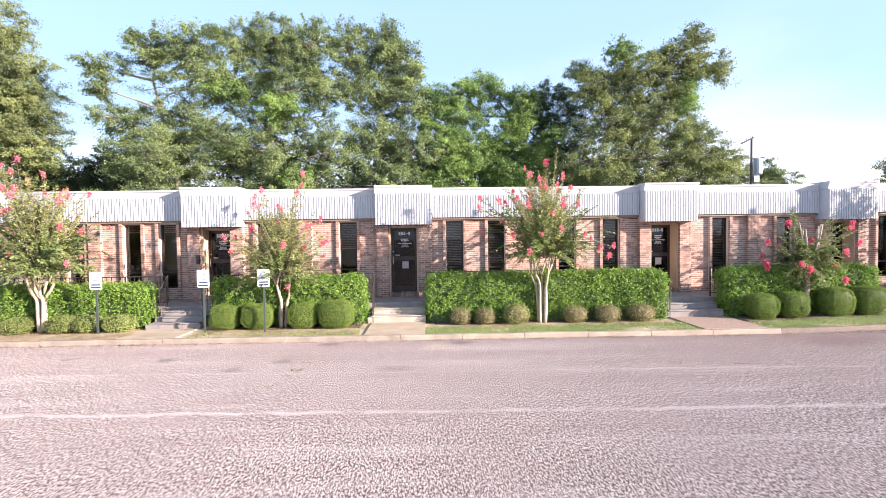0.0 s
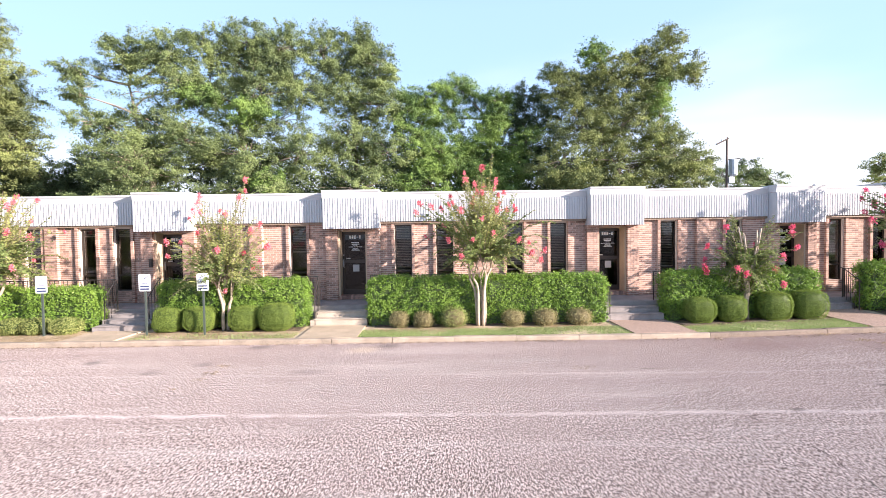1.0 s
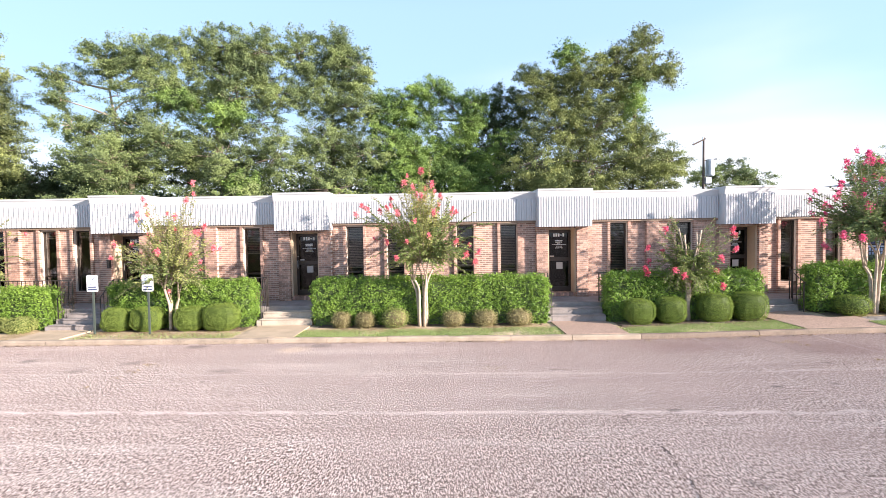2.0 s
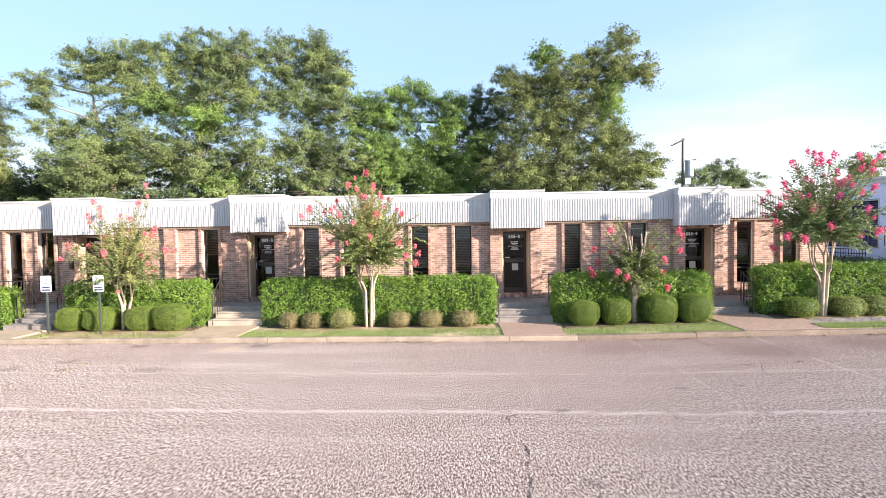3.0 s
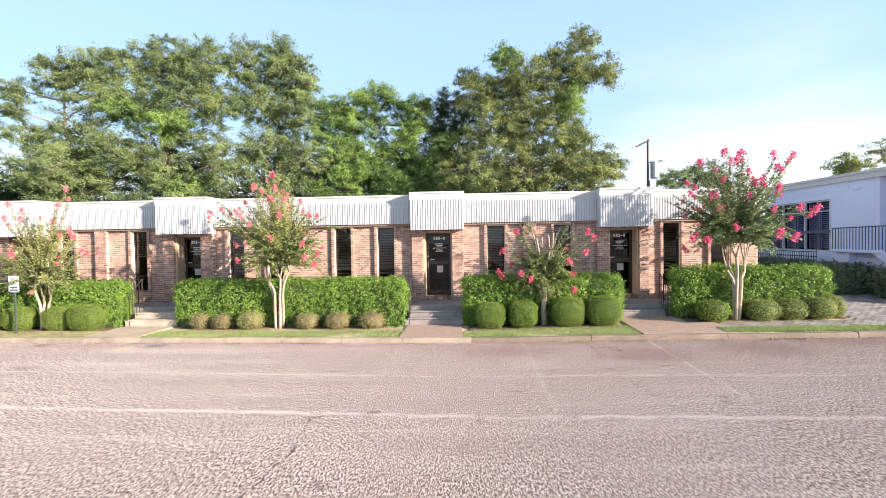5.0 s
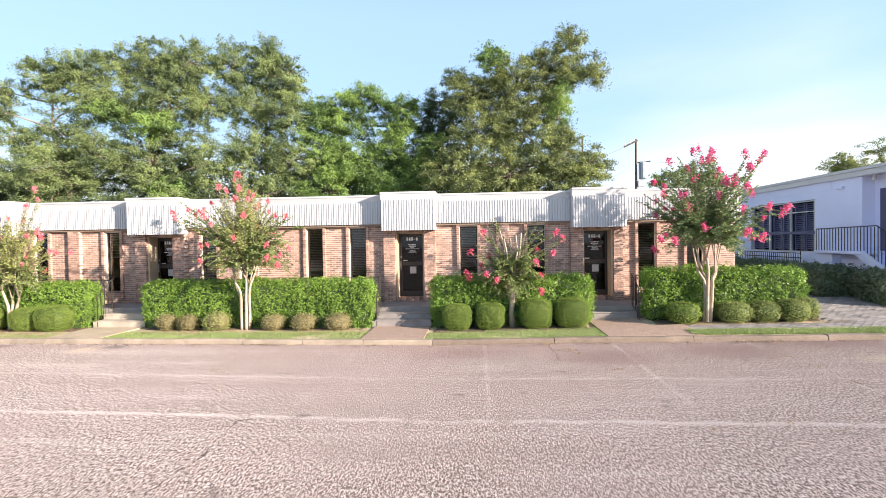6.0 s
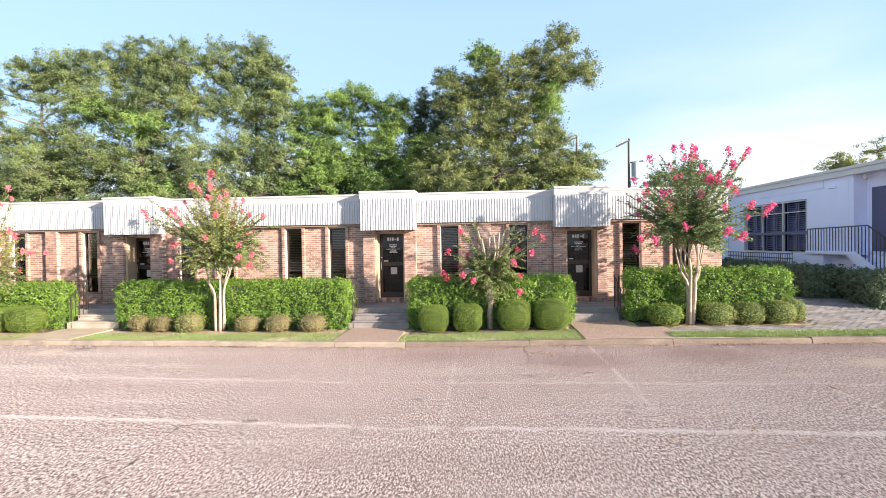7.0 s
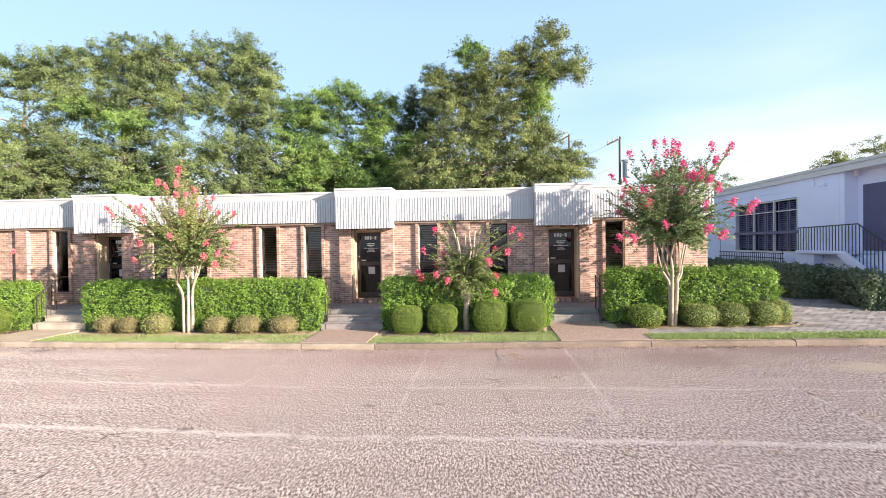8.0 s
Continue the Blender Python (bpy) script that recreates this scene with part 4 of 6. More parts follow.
def rough_block(x0, x1, y0, y1, z0, z1, seed):
    """A lumpy upright block."""
    bm = bmesh.new()
    bmesh.ops.create_cube(bm, size=1.0)
    bmesh.ops.subdivide_edges(bm, edges=bm.edges[:], cuts=7, use_grid_fill=True)
    s = Shape()
    for v in bm.verts:
        p = Vector(((x0 + x1) / 2 + v.co.x * (x1 - x0), (y0 + y1) / 2 + v.co.y * (y1 - y0), (z0 + z1) / 2 + v.co.z * (z1 - z0)))
        p += Vector((noise.noise(p * 3 + Vector((seed, 0, 0))), noise.noise(p * 3 + Vector((0, seed, 0))), noise.noise(p * 3))) * 0.03
        p.z = max(p.z, z0)
        s.v.append(tuple(p))
    bm.verts.index_update()
    s.f = [tuple(v.index for v in f.verts) for f in bm.faces]
    bm.free()
    return s


def ball_points(r, n, rx, ry, rz, power=2.6):
    """Points on a rounded clipped shape that sits on its base."""
    d = r.normal(size=(n, 3))
    d /= (np.sum(np.abs(d) ** power, axis=1) ** (1 / power))[:, None]
    return d * np.array((rx, ry, rz)), d / np.linalg.norm(d, axis=1)[:, None]


def shrub(x, y, z, width, height, material, seed, label, group, leaf=0.020, n=15000, ragged=0.026, power=3.4, depth=None, inner=None):
    r = np.random.default_rng(seed)
    z = verge_z(x, y) - 0.02
    t = thing("shrub", x, y, z, label, "shrub", group)
    rx, ry, rz = width / 2, (depth or width) / 2, height / 2
    core = Shape()
    rows, cols = 8, 14
    for i in range(rows + 1):
        a = -math.pi / 2 + math.pi * i / rows
        for j in range(cols):
            b = 2 * math.pi * j / cols
            dx, dy, dz = math.cos(a) * math.cos(b), math.cos(a) * math.sin(b), math.sin(a)
            q = (abs(dx) ** power + abs(dy) ** power + abs(dz) ** power) ** (-1 / power) * 0.90
            taper = 1 - 0.12 * max(0.0, -dz * q) ** 2
            core.v.append((x + rx * dx * q * taper, y + ry * dy * q * taper, max(z, z + rz + rz * dz * q)))
    for i in range(rows):
        for j in range(cols):
            jj = (j + 1) % cols
            core.f.append((i * cols + j, i * cols + jj, (i + 1) * cols + jj, (i + 1) * cols + j))
    # shade inside the shrub is coloured into this core
    keep(part("core", core, inner or DARK_LEAF, None, "inner twigs, with shade put into the colour"), t)
    p, nn = ball_points(r, n, rx, ry, rz, power)
    lump = np.array([noise.noise(Vector((a * 5 + seed, b * 5, c * 5))) for a, b, c in p])
    p = p * (1 + (lump * 0.09 + r.normal(0, ragged, n)))[:, None]
    p[:, :2] *= (1 - 0.12 * np.clip(-p[:, 2] / rz, 0, 1) ** 2)[:, None]
    p += np.array((x, y, z + rz))
    ok = p[:, 2] > z
    keep(leaves("foliage", p[ok], leaf, leaf * 0.65, material, None, 0.2, r, nn[ok], 0.5), t)
    return t


hedge(-12.8, -7.5, 14.26, 14.86, VERGE - 0.02, 1.13, 21)
hedge(-5.72, -1.76, 14.26, 14.86, VERGE - 0.02, 1.26, 22)
hedge(-0.03, 6.49, 14.26, 14.86, VERGE - 0.02, 1.28, 23)
hedge(8.2, 12.42, 14.26, 14.86, VERGE, 1.33, 24)
hedge(13.87, 17.74, 14.22, 14.82, 0.26, 1.50, 25)

ROUND = "rounded clipped boxwood shrub, dense and green, on bare soil"
DRY = "small yellowed clipped shrub with thin foliage, on bare soil"
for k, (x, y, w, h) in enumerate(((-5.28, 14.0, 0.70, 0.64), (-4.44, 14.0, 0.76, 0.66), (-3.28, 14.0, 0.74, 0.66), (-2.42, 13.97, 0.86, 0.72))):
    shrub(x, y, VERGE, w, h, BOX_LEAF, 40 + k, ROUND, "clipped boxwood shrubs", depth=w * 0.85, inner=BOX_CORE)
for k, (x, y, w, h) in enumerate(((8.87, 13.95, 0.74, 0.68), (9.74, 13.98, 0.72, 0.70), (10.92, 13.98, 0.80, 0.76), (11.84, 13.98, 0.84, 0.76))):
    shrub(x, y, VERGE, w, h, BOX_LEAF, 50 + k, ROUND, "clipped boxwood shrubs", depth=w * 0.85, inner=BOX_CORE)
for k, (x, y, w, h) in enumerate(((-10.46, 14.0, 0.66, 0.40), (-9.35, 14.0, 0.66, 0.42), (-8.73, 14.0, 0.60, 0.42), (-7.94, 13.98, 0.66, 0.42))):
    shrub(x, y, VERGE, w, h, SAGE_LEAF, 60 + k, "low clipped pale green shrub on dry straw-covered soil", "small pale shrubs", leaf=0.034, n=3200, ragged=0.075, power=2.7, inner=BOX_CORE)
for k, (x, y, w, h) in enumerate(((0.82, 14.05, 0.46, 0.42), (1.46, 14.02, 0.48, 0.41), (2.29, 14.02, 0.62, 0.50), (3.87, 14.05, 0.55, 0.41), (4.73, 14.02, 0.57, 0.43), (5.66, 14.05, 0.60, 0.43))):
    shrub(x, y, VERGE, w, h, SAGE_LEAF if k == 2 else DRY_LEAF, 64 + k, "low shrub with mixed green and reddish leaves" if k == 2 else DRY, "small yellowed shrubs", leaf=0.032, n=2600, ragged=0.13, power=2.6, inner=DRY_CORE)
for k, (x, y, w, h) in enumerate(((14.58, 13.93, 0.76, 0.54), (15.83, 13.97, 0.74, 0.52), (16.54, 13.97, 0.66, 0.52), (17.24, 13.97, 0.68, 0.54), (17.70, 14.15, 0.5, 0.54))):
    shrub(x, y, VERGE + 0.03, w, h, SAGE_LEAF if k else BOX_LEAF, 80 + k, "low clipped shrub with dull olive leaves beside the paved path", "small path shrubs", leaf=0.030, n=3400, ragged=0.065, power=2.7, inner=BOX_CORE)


# ---- crape myrtles ----
def bent(r, a, b, sag, n=5):
    a, b = Vector(a), Vector(b)
    off = Vector((r.normal(0, 1), r.normal(0, 1), r.normal(0, 0.4))) * sag
    return [a.lerp(b, k / (n - 1)) + off * math.sin(math.pi * k / (n - 1)) for k in range(n)]


def eased(path, k=4):
    """A smooth line through the points of a path."""
    ends = [path[0] * 2 - path[1], *path, path[-1] * 2 - path[-2]]
    out = []
    for a, b, c, d in zip(ends, ends[1:], ends[2:], ends[3:]):
        for q in range(k):
            g = q / k
            out.append(0.5 * (2 * b + (c - a) * g + (2 * a - 5 * b + 4 * c - d) * g * g + (3 * b - a - 3 * c + d) * g ** 3))
    return out + [path[-1]]


def frond(r, path, count, thick, pts):
    """Leaves in two ranks along a twig: each one's place, and the way it points."""
    n = len(path) - 1
    for q in range(count):
        g = (0.12 + 0.88 * (q + r.uniform(0, 1)) / count) * n
        i = min(int(g), n - 1)
        p = path[i].lerp(path[i + 1], g - i)
        d = (path[i + 1] - path[i]).normalized()
        side = d.cross(Vector((0, 0, 1)))
        side = (side.normalized() if side.length > 0.1 else Vector((1, 0, 0))) * (1 if q % 2 else -1)
        way = (side + d * 0.6 + Vector((0, 0, -0.15))).normalized()
        pts.append((*(p + side * thick * r.uniform(0.5, 1.1) + Vector(r.normal(0, 0.012, 3))), *way))


def myrtle(x, y, z, seed, stems, fork, base, top, radius, sprays, reaching, bloom, material, label, young=None, flare=1.0, stem_r=0.055, leaf=0.074, splay=1.0, flower=None, stance=0.07, fresh=0.3):
    """Pale stems from one foot, forked arms, a dense crown of rising sprays, long arching outer sprays, blossom at the tips."""
    r = np.random.default_rng(seed)
    t = thing("crape_myrtle", x, y, z, label, "tree", "crape myrtles")
    twigs = Shape()
    pts, new_pts, blo = [], [], []
    span = top - base
    for k in range(stems):
        a = 2 * math.pi * (k + 0.25) / stems + r.uniform(-0.25, 0.25)
        ca, sa = math.cos(a), math.sin(a)
        foot = Vector((x + stance * ca, y + 0.85 * stance * sa, z - 0.03))
        knee = Vector((x + (stance + 0.05) * splay * ca + r.normal(0, 0.03), y + 0.11 * sa, z + fork * 0.62))
        head = Vector((x + 0.27 * splay * ca + r.normal(0, 0.03), y + 0.19 * sa, z + fork * r.uniform(0.72, 1.1)))
        path = [foot, foot.lerp(knee, 0.5) + Vector((r.normal(0, 0.012), 0, 0)), knee, knee.lerp(head, 0.55) + Vector((r.normal(0, 0.03), 0, 0)), head]
        stem = keep(part("stem", Shape().tube(eased(path), [stem_r * (1.25 - 0.53 * (q / 16) ** 0.7) * r.uniform(0.95, 1.06) for q in range(17)], 9), PALE_BARK, None, "pale smooth bark stem", True), t)
        for j in range(2):
            b = a + (0.75 if j else -0.65) + r.uniform(-0.3, 0.3)
            out = radius * r.uniform(0.20, 0.34)
            e = Vector((x + out * math.cos(b) * 1.15, y + out * math.sin(b), z + base + span * r.uniform(0.2, 0.34)))
            arm = bent(r, head, e, 0.03)
            sub(part("branch", Shape().tube(arm, [stem_r * 0.62, stem_r * 0.5, stem_r * 0.4, stem_r * 0.32, stem_r * 0.26], 7), PALE_BARK, None, "", True), stem)

    heart = Vector((x, y, z + base))
    for k in range(sprays + reaching):
        long = k >= sprays
        up = r.uniform(-0.12, 1.0) if not long else r.uniform(0.02, 0.92)
        a = r.uniform(0, 2 * math.pi)
        flat = math.sqrt(max(0.0, 1 - up * up))
        f = r.uniform(1.08, 1.42) if long else r.uniform(0.5, 1.04)
        f *= 1 + 0.2 * noise.noise(Vector((math.cos(a) * 1.9 + seed, math.sin(a) * 1.9, up * 2.6)))
        w = radius * flare ** max(0.0, up)
        e = heart + Vector((w * flat * math.cos(a), w * 0.9 * flat * math.sin(a), span * up)) * f
        if long and up > 0.5:
            e = heart + (e - heart) * 0.86
        s = heart + (e - heart) * r.uniform(0.06, 0.26) + Vector((r.normal(0, 0.08), r.normal(0, 0.08), r.uniform(0, 0.12)))
        d = e - s
        # low sprays arch and hang, high ones stand
        lift = 0.05 + (0.14 if up < 0.35 else 0.02) * d.length
        mid = s + d * 0.5 + Vector((r.normal(0, 0.03), r.normal(0, 0.03), lift))
        path = [s, s.lerp(mid, 0.5) + Vector((0, 0, lift * 0.3)), mid, mid.lerp(e, 0.5) + Vector((0, 0, lift * 0.3)), e]
        twigs.tube(path, [0.009, 0.007, 0.0055, 0.004, 0.0025], 4, False)
        bag = new_pts if young and (up > fresh and f > 0.62 or r.uniform() < 0.2) else pts
        frond(r, path, int(20 + 44 * d.length), 0.05, bag)
        for c in path[1:4]:
            q = c + d.normalized() * r.uniform(0.08, 0.22) + Vector(r.normal(0, 0.09, 3))
            frond(r, [c, c.lerp(q, 0.5) + Vector((0, 0, 0.015)), q], int(6 + 5 * d.length), 0.036, bag)
        if r.uniform() < (0.30 + 0.45 * up if long else bloom * (0.25 + 2.0 * max(0, up)) if f > 0.75 else 0.02):
            # a panicle: a ragged cone of petals that points on from the twig and up
            size = r.uniform(0.5, 1.0) * (1.2 if bloom > 0.15 else 1.0)
            on = (d.normalized() * 0.5 + Vector((r.normal(0, 0.25), r.normal(0, 0.25), 0.7))).normalized()
            mm = int(r.uniform(80, 130) * size)
            g = r.uniform(0, 1, mm)
            blo.append(np.array(tuple(e)) + np.outer(g * 0.15 * size, np.array(tuple(on))) + r.normal(0, 1, (mm, 3)) * (0.042 * size * (1.15 - 0.6 * g))[:, None])
    keep(tagged(part("twig_growth", twigs, TWIG, None, "thin brown twigs", True), kind="stuff"), t)
    def facing(p):
        """Leaves turn up and away from the heart of the crown."""
        q = p[:, :3] - np.array((x, y, z + base + 0.35 * span))
        return q / (np.linalg.norm(q, axis=1)[:, None] + 1e-6) * 0.6 + np.array((0, 0, 0.55))

    pts = np.array(pts)
    keep(leaves("foliage", pts[:, :3], leaf, leaf * 0.46, material, None, 0.25, r, facing(pts), 0.40, 4, pts[:, 3:]), t)
    if new_pts:
        new_pts = np.array(new_pts)
        keep(tagged(leaves("young_foliage", new_pts[:, :3], leaf * 0.9, leaf * 0.42, young, None, 0.25, r, facing(new_pts), 0.40, 4, new_pts[:, 3:]), "yellowing young leaves"), t)
    keep(tagged(leaves("blossom", np.concatenate(blo), 0.040, 0.038, flower or BLOSSOM, None, 0.2, r), "clusters of pink blossom"), t)
    return t


FULL = "crape myrtle with pale stems and pink blossom, in the verge"
myrtle(-9.96, 14.1, VERGE, 101, 5, 1.3, 1.45, 4.2, 1.45, 300, 42, 0.12, MYRTLE_LEAF, FULL, MYRTLE_PALE, 0.85, 0.045, fresh=0.5)
myrtle(-3.85, 14.1, VERGE, 102, 3, 1.05, 1.20, 3.72, 1.32, 175, 32, 0.07, MYRTLE_LEAF, "thin yellowing crape myrtle with pink blossom, behind clipped shrubs", MYRTLE_PALE, 0.72, 0.04, 0.068, 0.5)
myrtle(3.02, 14.15, VERGE, 103, 5, 1.45, 1.66, 4.26, 1.42, 225, 42, 0.13, MYRTLE_LEAF, FULL, MYRTLE_PALE, 0.82, 0.038, stance=0.10, fresh=0.55)
myrtle(15.22, 14.0, verge_z(15.22, 14.0), 105, 5, 1.55, 1.95, 4.16, 1.32, 160, 66, 0.30, MYRTLE_DEEP, "broad crape myrtle heavy with deep pink blossom, beside the hedge", None, 1.02, 0.04, 0.078, 0.8, BLOSSOM_ROSE)


def cut_myrtle(x, y, z, seed):
    """A myrtle cut back to stubs, with arching new shoots."""
    r = np.random.default_rng(seed)
    t = thing("crape_myrtle", x, y, z, "hard-pruned crape myrtle with bare stubs and arching pink shoots", "tree", "crape myrtles")
    twigs, pts, blo = Shape(), [], []
    keep(part("trunk", Shape().tube([(x, y, z - 0.03), (x - 0.02, y, z + 0.4), (x + 0.02, y, z + 0.8), (x - 0.02, y, z + 1.12)], [0.085, 0.07, 0.07, 0.09], 12), PALE_BARK, None, "thick pale trunk", True), t)
    heads = []
    for k in range(8):
        a = 2 * math.pi * k / 8 + r.uniform(-0.3, 0.3)
        h = Vector((x + 0.04 + 0.34 * math.cos(a), y - 0.06 + 0.2 * math.sin(a), z + r.uniform(2.2, 2.62)))
        b = Vector((x + 0.05 * math.cos(a), y + 0.05 * math.sin(a), z + 1.06))
        keep(part("stub", Shape().tube([b, b.lerp(h, 0.35) + Vector((0.07 * math.cos(a), 0.04 * math.sin(a), 0)), b.lerp(h, 0.7) + Vector((r.normal(0.02, 0.03), 0, 0)), h], [0.045, 0.028, 0.023, 0.018], 8), PALE_BARK, None, "pale cut stub", True), t)
        heads.append((b, h))
    for k in range(126):
        b, h = heads[k % 8]
        s = b.lerp(h, r.uniform(0.0, 0.5)) if k % 7 else Vector((x, y, z + r.uniform(0.45, 1.0)))
        a = r.uniform(0, 2 * math.pi)
        kind = k % 6
        if kind == 0:
            # long arching shoot, blossom at its end
            reach, tall = r.uniform(0.8, 1.5), r.uniform(1.25, 2.5)
        elif kind == 1 and k % 4 == 1:
            # upright shoot well off the stubs
            a = r.uniform(-0.5, 0.5) + (math.pi if k % 8 == 1 else 0)
            reach, tall = r.uniform(0.45, 0.85), r.uniform(2.4, 3.0)
        else:
            reach, tall = r.uniform(0.3, 0.95), r.uniform(0.75, 2.1)
        e = Vector((x + 0.03 + reach * math.cos(a), y - 0.05 + reach * 0.6 * math.sin(a), z + tall))
        crest = (s + e) / 2 + Vector((0, 0, 0.14))
        path = [s, s.lerp(crest, 0.6), crest, crest.lerp(e, 0.5) + Vector((0, 0, 0.04)), e]
        twigs.tube(path, [0.009, 0.008, 0.006, 0.005, 0.003], 4, False)
        frond(r, path, 64, 0.045, pts)
        for c in path[1:4]:
            q = c + Vector((r.normal(0, 0.11), r.normal(0, 0.1), r.uniform(-0.06, 0.12)))
            frond(r, [c, c.lerp(q, 0.5), q], 10, 0.036, pts)
        if kind == 0 and r.uniform() < 0.45 or reach > 0.6 and r.uniform() < 0.05:
            g = r.uniform(0, 1, 90)
            blo.append(np.array(tuple(e)) + np.outer(g * 0.11, (r.normal(0, 0.3), r.normal(0, 0.2), 0.9)) + r.normal(0, 1, (90, 3)) * (0.038 * (1.15 - 0.6 * g))[:, None])
    keep(tagged(part("shoot_growth", twigs, TWIG, None, "thin arching shoots", True), kind="stuff"), t)
    pts = np.array(pts)
    keep(leaves("foliage", pts[:, :3], 0.072, 0.032, MYRTLE_LEAF, None, 0.4, r, np.tile((0.0, -0.2, 0.9), (len(pts), 1)), 0.4, 4, pts[:, 3:]), t)
    keep(tagged(leaves("blossom", np.concatenate(blo), 0.042, 0.040, BLOSSOM_DEEP, None, 0.2, r), "clusters of pink blossom"), t)


cut_myrtle(10.32, 14.2, VERGE, 104)


# ---- tall trees behind ----
def big_tree(x, y, height, blobs, seed, material, label, leaf=0.092, density=1.0, trunk_r=0.2, hang=0.3, bark=None, vines=()):
    """A tapered trunk, limbs to every mass of the crown, and leafy sprays that arch outwards, with gaps between."""
    r = np.random.default_rng(seed)
    t = thing("tree", x, y, 0, label, "tree", "tall trees behind the offices")
    wood = Shape()
    spine = [Vector((x + r.normal(0, 0.09) * k, y + r.normal(0, 0.08) * k, height * 0.86 * k / 6)) for k in range(7)]
    spine[0].z = -0.1
    wood.tube(spine, [trunk_r * (1 - 0.13 * k) for k in range(7)], 9)
    pts, outs, bright_pts, bright_outs = [], [], [], []
    masses = [(Vector((bx, by, bz)), rx, rz, int(n * density * 1.7), True) for bx, by, bz, rx, rz, n in blobs]
    # thinner growth joins neighbouring masses
    for (p, rx, rz, n, _), (q, sx, sz, m, _) in itertools.combinations(list(masses), 2):
        if (p - q).length < 1.25 * (rx + sx):
            masses.append((p.lerp(q, r.uniform(0.35, 0.65)) + Vector((0, 0.3, -0.1)), 0.45 * (rx + sx), 0.45 * (rz + sz), int(0.10 * (n + m)), False))
    # vines lists clumps drawn in a brighter leaf colour than the crown
    masses += [(Vector((bx, by, bz)), rx, rz, int(n * 1.7), None) for bx, by, bz, rx, rz, n in vines]
    for c, rx, rz, boughs, limb in masses:
        if limb:
            s = min(spine[1:], key=lambda q: (q - c).length + max(0, q.z - c.z) * 2)
            wood.tube(bent(r, s, c, 0.25), [0.07, 0.058, 0.045, 0.033, 0.02], 6)
        d = r.normal(size=(boughs, 3))
        d /= np.linalg.norm(d, axis=1)[:, None]
        rad = r.uniform(0.12, 1.0, boughs) ** 0.5 * np.where(r.uniform(0, 1, boughs) < 0.14, r.uniform(1.0, 1.14, boughs), 0.94)
        cc = np.array(tuple(c)) + d * rad[:, None] * np.array((rx, rx * 0.85, rz)) * 0.92
        for k in range(0, boughs, 3):
            wood.tube(bent(r, c.lerp(Vector(cc[k]), 0.1), Vector(cc[k]), 0.12, 4), [0.026, 0.02, 0.014, 0.007], 4, False)
        for q, u in zip(cc, d):
            # a spray: an axis that leaves the crown, short side twigs all round it, leaves along them
            size = r.uniform(0.5, 1.1)
            axis = u * np.array((1.0, 1.0, 0.6)) + np.array((0, 0, 0.18)) + r.normal(0, 0.35, 3)
            axis /= np.linalg.norm(axis)
            m = int(r.uniform(150, 310) * size)
            a = r.uniform(-0.4, 1.0, m)
            twig = r.normal(0, 1, (9, 3)) * np.array((0.30, 0.30, 0.16))
            which = r.integers(0, 9, m)
            p = q + (axis * (a * 0.5)[:, None] + twig[which] * (r.uniform(0.1, 1.0, m) * (1.15 - 0.6 * np.abs(a)))[:, None]) * size
            p[:, 2] -= hang * size * np.maximum(a, 0) ** 2 * 0.4
            p += r.normal(0, 0.06, (m, 3)) * size
            (bright_pts if limb is None else pts).append(p)
            up = np.array((0.5 * u[0], 0.5 * u[1], 0.40 + 0.35 * u[2])) + (p - q) / size * 1.1
            (bright_outs if limb is None else outs).append(up / (np.linalg.norm(up, axis=1)[:, None] + 1e-6))
    keep(part("trunk", wood, bark or BARK, None, "dark bark trunk and limbs", True), t)
    keep(leaves("crown", np.concatenate(pts), leaf, leaf * 0.62, material, None, 0.0, r, np.concatenate(outs), 0.5, 3), t)
    if bright_pts:
        keep(tagged(leaves("bright_foliage", np.concatenate(bright_pts), leaf * 1.1, leaf * 0.75, LIME_LEAF, None, 0.0, r, np.concatenate(bright_outs), 0.45, 3), "clumps of brighter green leaves"), t)
    return t


big_tree(-20.5, 25.5, 13.0, [(-20.9, 25.0, 12.6, 2.2, 2.0, 60), (-19.6, 25.2, 10.0, 2.1, 2.0, 60), (-21.5, 24.6, 7.3, 2.9, 2.4, 80), (-18.9, 24.8, 7.0, 1.8, 1.7, 50), (-19.6, 25.0, 8.6, 1.6, 1.4, 40), (-23.0, 25.5, 10.0, 2.6, 3.0, 70), (-20.5, 24.5, 4.6, 2.6, 1.2, 45)], 201, OLIVE_LEAF, "tall leafy oak with olive sunlit crown, behind the offices")
big_tree(-15.9, 27.5, 6.6, [(-16.2, 27.5, 6.2, 2.0, 1.0, 50), (-14.0, 27.3, 6.6, 1.8, 1.2, 46), (-10.4, 27.6, 6.6, 1.9, 1.6, 50), (-18.9, 26.6, 5.4, 1.9, 1.3, 46), (-21.5, 27.0, 5.6, 2.4, 1.6, 50), (-15.4, 27.0, 4.8, 2.4, 1.2, 44), (-17.8, 27.4, 4.9, 1.6, 1.2, 30)], 202, DARK_LEAF, "low tree between taller ones, shade put into its dark leaf colour")
